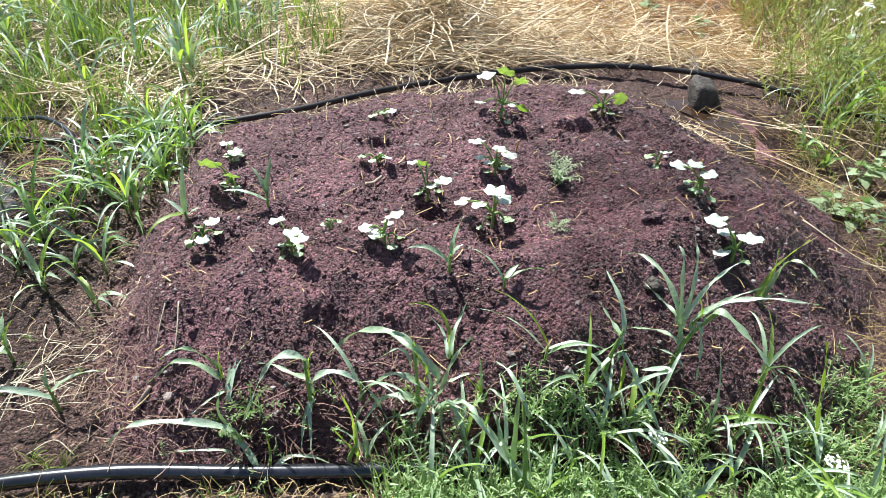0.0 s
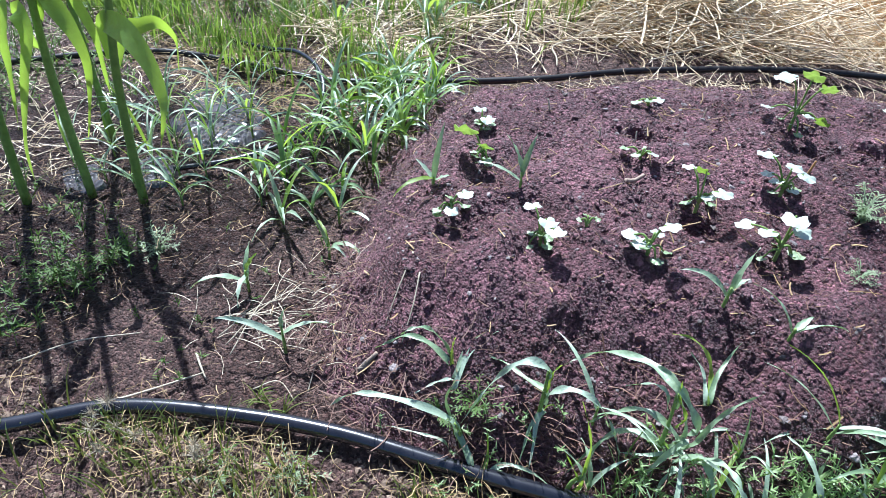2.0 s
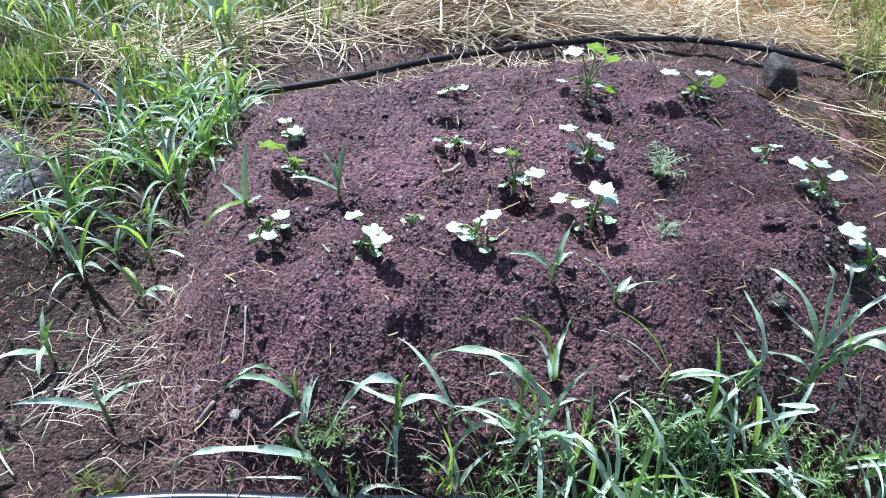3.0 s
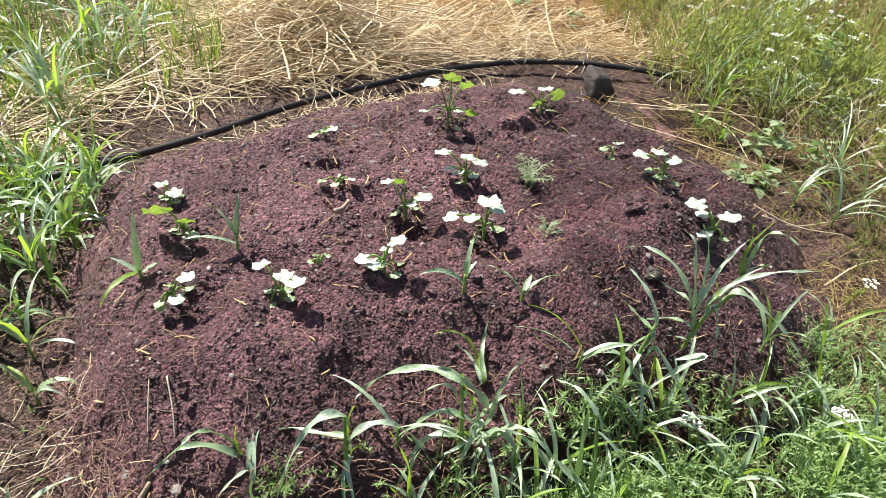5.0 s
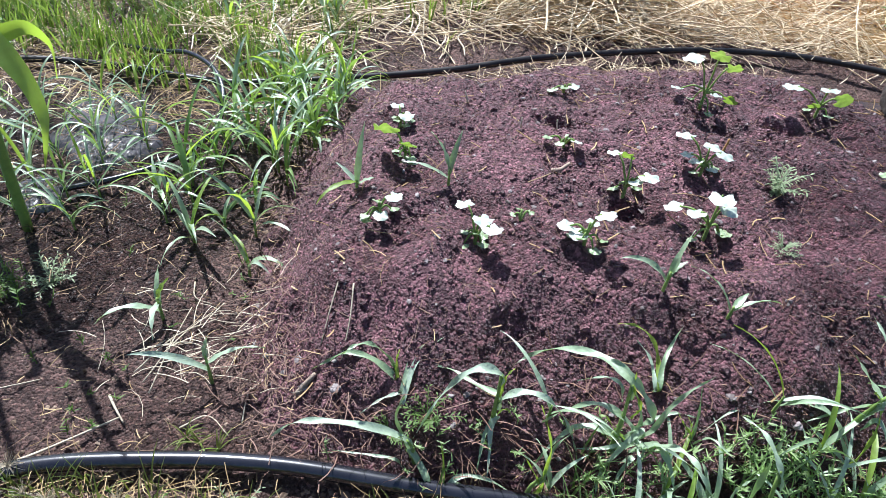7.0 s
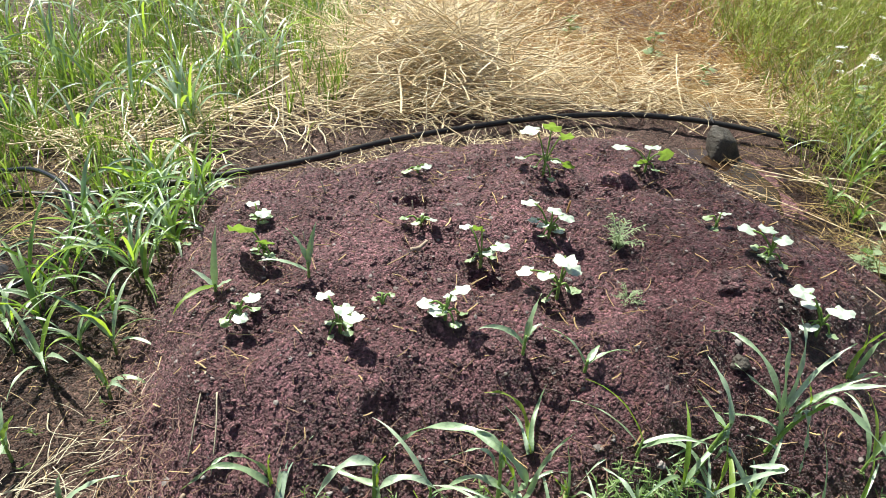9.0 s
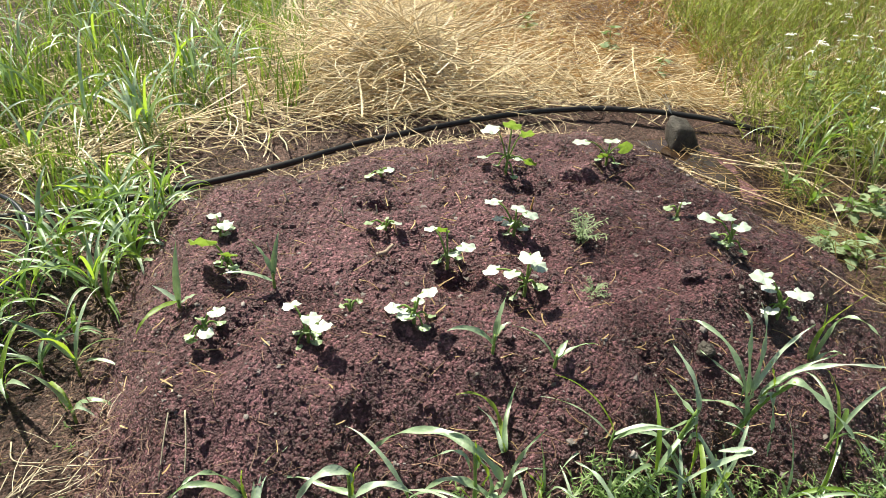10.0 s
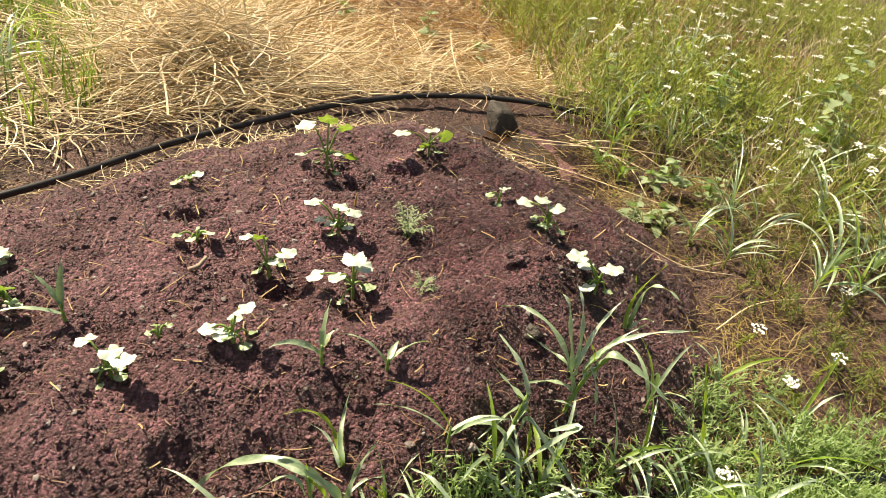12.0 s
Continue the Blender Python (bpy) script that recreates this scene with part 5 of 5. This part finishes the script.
def herb_patch(name, n, box, height, leaf, keep, label, mat, stem_mat, leaves=9, category="weeds"):
    """Many thin stems, each set with small leaves."""
    p = scatter(n, *box, keep)
    h = height * rng.uniform(0.45, 1.1, n)
    az, lift = rng.uniform(0, math.tau, n), rng.uniform(0.7, 1.5, n)
    stems = stuff(name, many_straws(p, az, h, np.full(n, 0.0012), lift, rng.normal(0, 0.5, n), 3), stem_mat, label, category)
    u = rng.uniform(0.15, 1.0, (n, leaves))
    d = np.stack([np.cos(az) * np.cos(lift), np.sin(az) * np.cos(lift), np.sin(lift)], 1)
    q = (p[:, None] + d[:, None] * (u * h[:, None])[..., None]).reshape(-1, 3)
    m = len(q)
    lv = stuff("leaves", many_blades(q, rng.uniform(0, math.tau, m), leaf * rng.uniform(0.5, 1.3, m), leaf * rng.uniform(0.11, 0.24, m), rng.uniform(0.0, 0.9, m), rng.uniform(0.2, 1.2, m), 2), mat, "", "")
    lv.parent = stems
    return stems


herb_patch("weeds_east", 2100, (1.25, 4.6, 1.7, 6.0), 0.44, 0.042, lambda x, y: clumpy(x, y, 2.5) ** 3 * np.clip((x - 1.3 + 0.22 * (y - 2.6)) / 0.3, 0, 1) * np.clip((y - 2.0) / 0.6, 0.12, 1), "tall fine-leaved yellow-green weeds beside the bed", WEED, WEED, 13)
herb_patch("weeds_olive", 1500, (1.25, 5.0, 1.9, 6.5), 0.34, 0.045, lambda x, y: clumpy(y, x, 2.5) ** 1.6 * np.clip((x - 1.35 + 0.3 * (y - 2.6)) / 0.3, 0, 1), "olive-green bushy weeds beside the bed", OLIVE, OLIVE, 12)
n = 5200
p = scatter(n, 1.3, 5.0, 1.9, 7.0, lambda x, y: clumpy(x, y, 3) * np.clip((x - 1.3 + 0.3 * (y - 2.6)) / 0.4, 0, 1))
stuff("dry_stems", many_straws(p, rng.uniform(0, math.tau, n), rng.uniform(0.12, 0.42, n), rng.uniform(0.0006, 0.0014, n), rng.uniform(0.2, 1.4, n), rng.normal(0, 0.8, n), 4), STRAW, "dry yellow stems standing among the weeds", "dry grass")
herb_patch("weeds_front", 4200, (0.1, 2.2, 0.6, 1.3), 0.12, 0.018, lambda x, y: np.clip((1.12 + 0.14 * x - y) / 0.1, 0, 1) * clumpy(x, y, 5) * (np.abs(y - np.interp(x, [0.07, 0.55, 0.8, 1.04, 1.6], [0.98, 1.10, 1.15, 1.17, 1.16])) > 0.05) * np.clip((y - 0.55 + 0.12 * np.sin(9 * x)) / 0.3, 0, 1) ** 2 * np.clip((2.2 - x) / 0.7, 0, 1), "low fine-leaved weeds along the pipe", FRESH, FRESH, 12)
herb_patch("weeds_low", 620, (1.05, 2.8, 1.3, 3.0), 0.11, 0.022, lambda x, y: clumpy(x, y, 4) ** 2 * np.clip((-bed_inside(x, y) - 0.06) / 0.25, 0, 1) * dry_shore(x, y), "low weeds among dry stems", OLIVE, OLIVE, 9)
herb_patch("weeds_sprouts", 70, (-1.5, -0.6, 0.6, 1.4), 0.035, 0.014, lambda x, y: (bed_inside(x, y) < -0.03) * clumpy(x, y, 5) ** 2, "tiny green sprouts on the ground", HERB, HERB, 8)
herb_patch("weeds_foot", 150, (-0.4, 1.0, 0.86, 1.25), 0.05, 0.013, lambda x, y: clumpy(x, y, 7) ** 2 * (bed_inside(x, y) < 0.05), "small green sprouts at the foot of the bed", FRESH, FRESH, 10)
herb_patch("weeds_flank", 420, (0.35, 1.4, 1.05, 1.5), 0.08, 0.016, lambda x, y: clumpy(x, y, 6) ** 2 * np.clip((0.10 - bed_inside(x, y)) / 0.1, 0, 1), "small green weeds at the foot of the bed", FRESH, FRESH, 10)
herb_patch("weeds_yard", 700, (-3.4, -1.7, 0.5, 2.4), 0.14, 0.03, lambda x, y: clumpy(x, y, 3) ** 2, "small green weeds behind the puddle", HERB, HERB, 10)
herb_patch("weeds_west", 90, (-1.7, -1.1, 0.45, 1.05), 0.11, 0.022, lambda x, y: clumpy(x, y, 5) ** 2 * np.clip((-1.12 - x) / 0.15, 0, 1), "small green weeds on damp soil", HERB, HERB, 12)
n = 6500
p = scatter(n, 0.98, 3.0, 1.15, 3.0, lambda x, y: np.clip((0.12 - bed_inside(x, y)) / 0.3, 0, 1) * clumpy(x, y, 5) * dry_shore(x, y))
stuff("dry_tangle", many_straws(p, rng.uniform(0, math.tau, n), rng.uniform(0.03, 0.16, n), rng.uniform(0.0003, 0.0011, n), rng.normal(0.18, 0.33, n), rng.normal(0, 0.9, n), 4), SERE, "matted dry stems on the ground beside the bed", "dry grass")


# ---- single weeds and flowers ----
def fronds(plant, count, length, leaflet, mat, rise=(35, 80), seed=1):
    """Feathery leaves round a base, each a part."""
    r = random.Random(seed)
    for i in range(count):
        az, el = r.uniform(0, math.tau), radians(r.uniform(*rise))
        L = length * r.uniform(0.6, 1.1)
        line = []
        p, e = Vector((0, 0, 0)), el
        for k in range(7):
            line.append(p.copy())
            p += Vector((math.cos(az) * math.cos(e), math.sin(az) * math.cos(e), math.sin(e))) * L / 6
            e -= 0.16
        across = Vector((-math.sin(az), math.cos(az), 0))
        v, f = [], []
        for k, c in enumerate(line):
            v += [c + across * 0.0009, c - across * 0.0009]
            if k:
                f.append((2 * k - 2, 2 * k - 1, 2 * k + 1, 2 * k))
        for k in range(1, 7):
            for side in (0, 1):
                a2 = az + (1 - 2 * side) * radians(r.uniform(35, 65))
                d = Vector((math.cos(a2), math.sin(a2), r.uniform(-0.2, 0.7))).normalized()
                q = leaflet * r.uniform(0.6, 1.2)
                c, o = line[k], d.cross(Vector((0, 0, 1))).normalized() * q * 0.14
                m = len(v)
                v += [c + d * q * 0.5 + o, c + d * q - Vector((0, 0, q * 0.2)), c + d * q * 0.5 - o]
                f.append((2 * k + side, m, m + 1, m + 2))
        g = Geo()
        g.add(v, f)
        part("frond", g, mat, plant)
    return plant


def soil_at(x, y):
    return float(max(bed_z(x, y), ground_z(x, y)))


for (x, y), L, n, label in (((0.338, 1.773), 0.092, 20, "feathery grey-green weed on the bed"), ((0.350, 1.561), 0.042, 26, "small silvery feathery weed on the soil"),
                            ((-1.20, 1.07), 0.08, 16, "silvery feathery weed on damp soil"), ((-1.27, 0.99), 0.09, 14, "green feathery weed on damp soil"), ((-1.33, 0.87), 0.11, 16, "green feathery weed on damp soil"),
                            ((1.27, 2.3), 0.09, 14, "silvery feathery weed beside the bed"), ((1.36, 2.42), 0.08, 12, "silvery feathery weed beside the bed"), ((-0.234, 1.0), 0.07, 16, "fine-leaved green weed at the foot of the bed"),
                            ((-0.30, 0.97), 0.06, 14, "fine-leaved green weed at the foot of the bed"), ((-0.5, 0.74), 0.07, 12, "silvery feathery weed below the pipe"), ((-0.62, 0.66), 0.06, 10, "silvery feathery weed below the pipe")):
    fronds(root("feathery_weed", (x, y, soil_at(x, y) - 0.004), label, "weed", "feathery weeds"), n, L, L * 0.18, FEATHER if "grey" in label or "silvery" in label else HERB, (60, 89) if x == 0.338 else (25, 85), int(100 * x + 1000 * y))


def umbel_weed(height, heads, spread, seed):
    """A thin branching weed with flat white flower heads."""
    r = random.Random(seed)
    plant = root("white_flowered_weed", (0, 0, 0), "thin green weed with flat white flower heads", "weed", "white flowered weeds")
    g = Geo()
    top = Vector((r.uniform(-0.05, 0.05), r.uniform(-0.05, 0.05), height * 0.75))
    tube(g, glide([(0, 0, -0.01), top * 0.5 + Vector((0.01, 0, 0)), top], 4), [0.0024 - 0.00012 * k for k in range(9)], 6)
    part("stem", g, WEED, plant)
    for i in range(heads):
        a, k = r.uniform(0, math.tau), r.uniform(0.35, 1.0)
        p = top * k
        tip = p + Vector((math.cos(a) * spread * r.uniform(0.3, 1), math.sin(a) * spread * r.uniform(0.3, 1), height * r.uniform(0.12, 0.3)))
        g = Geo()
        tube(g, glide([p, p.lerp(tip, 0.5) + Vector((0, 0, -0.01)), tip], 4), 0.0011, 5)
        branch = part("branch", g, WEED, plant)
        g = Geo()
        R = r.uniform(0.013, 0.027)
        for q in range(22):
            b, d = r.uniform(0, math.tau), R * math.sqrt(r.random())
            c = tip + Vector((math.cos(b) * d, math.sin(b) * d, 0.006 - d * 0.25))
            w = r.uniform(0.0028, 0.0046)
            g.add([c] + [c + Vector((math.cos(h) * w, math.sin(h) * w, r.uniform(-0.0012, 0.0006))) for h in np.arange(6) * math.tau / 6], [(0, 1 + h, 1 + (h + 1) % 6) for h in range(6)])
        part("flower_head", g, PETAL, branch, "white flower head")
    for i in range(6):
        a, k = r.uniform(0, math.tau), r.uniform(0.1, 0.8)
        g = Geo()
        p = top * k
        for q in range(7):
            blade(g, p, math.degrees(a) + r.uniform(-40, 40), height * r.uniform(0.12, 0.26), 0.004, r.uniform(0, 60), 50, 4, 0.1)
        part("leaf", g, WEED, plant)
    return plant


kinds = [umbel_weed(0.42, 5, 0.10, 3), umbel_weed(0.5, 6, 0.12, 8), umbel_weed(0.34, 4, 0.09, 14), umbel_weed(0.14, 2, 0.03, 21)]
spots = [(1.76, 1.745, 3), (1.331, 1.38, 3), (1.33, 1.62, 3), (0.64, 1.13, 3), (1.0, 1.14, 3), (1.5, 1.5, 3), (1.1, 1.05, 3)]
r = random.Random(11)
while len(spots) < 60:
    x, y = r.uniform(1.2, 3.6), r.uniform(2.2, 5.2)
    if x > 1.7 - 0.22 * (y - 2.6):
        spots.append((x, y, r.choice((0, 1, 2))))
used = set()
for x, y, k in spots:
    m = pose(x, y, soil_at(x, y), r.uniform(-8, 8), r.uniform(-8, 8), r.uniform(0, 360))
    if k in used:
        copy_thing(kinds[k], m)
    else:
        used.add(k)
        kinds[k].matrix_basis = m

def leafy_weed(place, height, count, label, seed):
    """An upright weed with toothed diamond leaves, each a part."""
    r = random.Random(seed)
    x, y = place
    plant = root("leafy_weed", (x, y, soil_at(x, y) - 0.004), label, "weed", "broad-leaved weeds")
    lean = Vector((r.uniform(-0.2, 0.2), r.uniform(-0.2, 0.2), 1.0)) * height
    g = Geo()
    tube(g, glide([(0, 0, 0), lean * 0.5 + Vector((0.008, 0, 0)), lean], 4), [0.003 - 0.0002 * k for k in range(9)], 6)
    part("stem", g, STEM, plant)
    for i in range(count):
        k = 0.2 + 0.8 * (i + 0.5) / count
        a, e = i * 2.4 + r.uniform(-0.4, 0.4), r.uniform(-0.1, 0.7)
        L = r.uniform(0.035, 0.07) * (1.15 - 0.5 * k) * (0.8 + 2.2 * height)
        d = Vector((math.cos(a) * math.cos(e), math.sin(a) * math.cos(e), math.sin(e)))
        side = Vector((-math.sin(a), math.cos(a), 0))
        base, v, f = lean * k, [], []
        shape = (0.03, 0.03, 0.30, 0.42, 0.30, 0.36, 0.22, 0.24, 0.10, 0.0)
        for q, w in enumerate(shape):
            u = q / (len(shape) - 1)
            c = base + d * L * (0.25 + u) + Vector((0, 0, -0.35 * L * u * u))
            v += [c + side * w * L + Vector((0, 0, 0.10 * L * w)), c, c - side * w * L + Vector((0, 0, 0.10 * L * w))]
            if q:
                m = 3 * q
                f += [(m - 3, m - 2, m + 1, m), (m - 2, m - 1, m + 2, m + 1)]
        tubeline = [base, base + d * L * 0.28]
        g = Geo()
        g.add(v, f)
        tube(g, tubeline, 0.0008, 4, False)
        part("leaf", g, FEATHER if i % 3 else HERB, plant)
    return plant


for x, y, h, n, label in ((1.53, 2.5, 0.17, 18, "grey-green leafy weed with toothed leaves beside the bed"), (1.46, 2.56, 0.12, 12, "grey-green leafy weed with toothed leaves beside the bed"), (1.63, 2.42, 0.14, 14, "green leafy weed with toothed leaves beside the bed"),
                          (1.36, 2.27, 0.05, 12, "low silvery leafy weed on bare soil"), (1.30, 2.33, 0.045, 10, "low silvery leafy weed on bare soil"), (1.42, 2.33, 0.05, 10, "low silvery leafy weed on bare soil"),
                          (2.4, 2.7, 0.40, 24, "tall green leafy weed among the grass"), (2.6, 2.5, 0.36, 24, "tall green leafy weed among the grass"), (2.2, 3.3, 0.36, 22, "tall green leafy weed among the grass"), (1.9, 3.6, 0.22, 16, "tall green leafy weed among the grass"),
                          (1.95, 2.75, 0.2, 18, "grey-green leafy weed with toothed leaves beside the bed"), (2.0, 3.1, 0.34, 18, "tall green leafy weed among the grass"), (2.15, 2.2, 0.12, 14, "grey-green leafy weed with toothed leaves beside the bed"), (2.7, 3.2, 0.45, 26, "tall green leafy weed among the grass"), (1.6, 3.5, 0.25, 18, "tall green leafy weed among the grass"), (0.75, 4.1, 0.2, 16, "green leafy weed among dry grass"), (1.0, 3.9, 0.12, 12, "green leafy weed among dry grass"), (0.3, 4.4, 0.16, 14, "green leafy weed among dry grass")):
    leafy_weed((x, y), h, n, label, int(x * 100 + y * 37))
for x, y, h in ((1.57, 3.10, 0.30), (1.50, 2.98, 0.26), (1.66, 3.04, 0.28), (1.72, 3.16, 0.30), (1.42, 2.86, 0.16), (1.30, 2.72, 0.13), (1.36, 2.62, 0.12), (1.75, 2.9, 0.22)):
    random_maize((x, y), h, 8, "clump of broad-bladed grass beside the puddle", width=0.014, mat=LUSH, name="grass_tuft", group="grass tufts beside the bed")

# ---- sticks, stalks and small finds ----
def stick(name, line, radius, mat, label, category, sides=7):
    g = Geo()
    pts = glide(line, 5)
    tube(g, pts, [radius * (1 - 0.45 * i / len(pts)) * (1 + 0.12 * noise.noise((i * 0.7, radius * 900, 0))) for i in range(len(pts))], sides)
    return tagged(part(name, g, mat), label, category)


def lay(points, lift=0.003):
    return [(x, y, soil_at(x, y) + lift + dz) for x, y, dz in points]


stick("wood_chip", lay([(-0.170, 1.652, 0.004), (-0.153, 1.668, 0.008), (-0.136, 1.690, 0.012)]), 0.007, WOOD, "short pale wooden stick lying on the soil", "stick")
for x, y, h, dx, mat, label in ((0.211, 1.875, 0.035, 0.004, DRY, "small orange dry leaf standing in the soil"), (0.736, 1.927, 0.03, -0.003, DRY, "small brown stub standing in the soil"), (-0.196, 1.817, 0.03, -0.006, PALE, "short pale straw stub standing in the soil"), (-0.286, 1.80, 0.028, -0.004, PALE, "short pale straw stub standing in the soil"),
                              (-0.436, 1.64, 0.026, -0.008, PALE, "short pale straw stub standing in the soil"), (-0.069, 2.051, 0.03, -0.002, PALE, "short pale straw stub standing in the soil"), (-0.45, 1.86, 0.03, -0.014, PALE, "short pale straw stub standing in the soil")):
    z = soil_at(x, y)
    stick("straw_stub", [(x, y, z - 0.01), (x + dx * 0.5, y, z + h * 0.5), (x + dx, y + 0.004, z + h)], 0.0038 if mat is DRY else 0.0028, mat, label, "straw")
stick("twig", lay([(-0.951, 0.654, 0.01), (-0.896, 0.709, 0.012), (-0.805, 0.825, 0.015)]), 0.0034, PALE, "long pale dry twig leaning on the pipe", "twig")
stick("twig", lay([(-0.862, 0.862, 0.012), (-0.828, 0.84, 0.012), (-0.798, 0.823, 0.006)]), 0.003, PALE, "short bent dry twig on the soil", "twig")
stick("twig", lay([(-1.182, 0.647, 0.006), (-1.107, 0.747, 0.012), (-1.015, 0.841, 0.006)]), 0.0022, PALE, "thin dry stalk lying on damp soil", "twig")
stick("wood_chip", lay([(-0.507, 0.985, 0.004), (-0.476, 1.014, 0.006)]), 0.007, WOOD, "pale wood chip at the foot of the bed", "stick")
for line in ([(-0.592, 0.914, 0), (-0.608, 0.956, 0.01), (-0.622, 0.995, 0)], [(-0.828, 0.917, 0.004), (-0.819, 1.023, 0.02), (-0.808, 1.138, 0.004)], [(-0.86, 0.93, 0.004), (-0.83, 1.03, 0.02), (-0.78, 1.12, 0.01)],
             [(-0.80, 0.90, 0.004), (-0.82, 1.0, 0.02), (-0.85, 1.12, 0.01)], [(-0.87, 0.99, 0.01), (-0.79, 1.03, 0.02), (-0.71, 1.03, 0.01)], [(-0.46, 1.16, 0.0), (-0.44, 1.10, 0.01), (-0.43, 1.04, 0.0)],
             [(-0.50, 1.2, 0.0), (-0.49, 1.12, 0.01), (-0.485, 1.06, 0.0)], [(-0.7, 0.86, 0.0), (-0.66, 0.9, 0.01), (-0.6, 0.88, 0.0)], [(-0.9, 1.2, 0.0), (-0.86, 1.15, 0.01), (-0.8, 1.16, 0.0)]):
    stick("straw_stalk", lay(line), 0.0018, PALE, "single pale straw stalk on the soil", "straw")
stick("straw_stalk", [(-1.03, 3.1, 0.10), (-0.94, 2.85, 0.07), (-0.859, 2.62, 0.02)], 0.0035, PALE, "long pale straw stalk leaning out of the litter", "straw")
stick("straw_stalk", [(-0.70, 2.81, 0.04), (-0.745, 2.72, 0.035), (-0.70, 2.65, 0.03), (-0.667, 2.565, 0.04)], 0.0045, PALE, "curled pale straw leaf by the hose", "straw")
for line in ([(0.98, 2.977, 0.02), (1.306, 2.79, 0.05), (1.592, 2.543, 0.02)], [(1.244, 3.0, 0.02), (1.401, 2.697, 0.04), (1.431, 2.47, 0.0)], [(0.9, 2.85, 0.01), (1.2, 2.62, 0.03), (1.5, 2.35, 0.02)], [(1.1, 2.9, 0.03), (1.5, 2.75, 0.06), (1.9, 2.7, 0.03)], [(1.25, 2.95, 0.02), (1.45, 2.82, 0.05), (1.62, 2.62, 0.02)], [(1.2, 2.9, 0.02), (1.42, 2.88, 0.05), (1.66, 2.9, 0.04)], [(1.15, 1.9, 0.01), (1.35, 1.98, 0.03), (1.62, 2.06, 0.02)], [(1.1, 2.02, 0.01), (1.3, 1.95, 0.03), (1.5, 1.94, 0.02)], [(1.3, 1.7, 0.01), (1.5, 1.8, 0.03), (1.8, 1.84, 0.02)]):
    stick("dry_stalk", lay(line), 0.0026, STRAW, "long yellow dry stalk lying beside the puddle", "stalk")
stick("branch", lay([(1.954, 2.785, 0.06), (1.963, 2.54, 0.04), (1.979, 2.375, 0.01)]), 0.008, WOOD, "pale dry branch lying among the weeds", "branch")

for x, y, size, seed, label in ((0.579, 1.624, 0.026, 3.0, "large clod of dark soil on the bed"), (0.586, 1.437, 0.019, 5.0, "dark round stone on the bed's shoulder"), (-0.494, 1.0, 0.009, 1.0, "small grey stone at the foot of the bed"), (-0.424, 0.997, 0.010, 2.0, "small grey stone at the foot of the bed"), (-0.62, 1.06, 0.008, 4.0, "small grey stone at the foot of the bed"), (0.41, 1.2, 0.009, 6.0, "small grey stone at the foot of the bed")):
    g = Geo()
    pebble_mesh(g, (0, 0, 0), size, 0.75, 4, 0.75 if "clod" in label else 0.3, seed)
    ob = tagged(part("clod" if "clod" in label else "stone", g, LOOSE_SOIL if "clod" in label else (ROCK if "dark" in label else PEBBLE)), label, "clod" if "clod" in label else "stone")
    ob.matrix_basis = pose(x, y, soil_at(x, y) + size * 0.35)


def seed_head(place, radius, seed):
    r = random.Random(seed)
    x, y = place
    plant = root("dry_seed_head", (x, y, soil_at(x, y)), "pale dry starry seed head on a short stalk", "seed head", "dry seed heads")
    g = Geo()
    h = r.uniform(0.03, 0.07)
    tube(g, [(0, 0, -0.01), (0, 0, h)], 0.0013, 5)
    part("stalk", g, STRAW, plant)
    g = Geo()
    for i in range(46):
        a, e = r.uniform(0, math.tau), r.uniform(-0.3, 1.4)
        d = Vector((math.cos(a) * math.cos(e), math.sin(a) * math.cos(e), math.sin(e)))
        tube(g, [Vector((0, 0, h)), Vector((0, 0, h)) + d * radius * r.uniform(0.7, 1.1)], [0.0007, 0.0002], 3, False)
    part("bristles", g, PALE, plant, "straw-white bristles")


for i, (x, y) in enumerate(((-0.886, 0.657), (-0.845, 0.635), (-0.86, 0.60), (-0.91, 0.63), (-0.80, 0.64), (-0.68, 0.68), (-0.66, 0.66), (-0.83, 0.58))):
    seed_head((x, y), 0.026, i)


r = random.Random(23)
for i in range(38):
    x, y, a, L = r.gauss(-0.42, 0.24), r.gauss(3.46, 0.18), r.gauss(0.1, 0.8), r.uniform(0.25, 0.6)
    z = float(pile_z(x, y)) * 1.08 + 0.02
    dx, dy = math.cos(a) * L, math.sin(a) * L
    ends = [(x + k * dx, y + k * dy) for k in (-0.5, 0.5)]
    stick("straw_stalk", [(*ends[0], max(0.01, float(pile_z(*ends[0])) + 0.03)), (x, y, z + r.uniform(0.0, 0.03)), (*ends[1], max(0.01, float(pile_z(*ends[1])) + 0.03))], r.uniform(0.0025, 0.004), PALE, "long pale straw stalk on the straw heap", "straw")
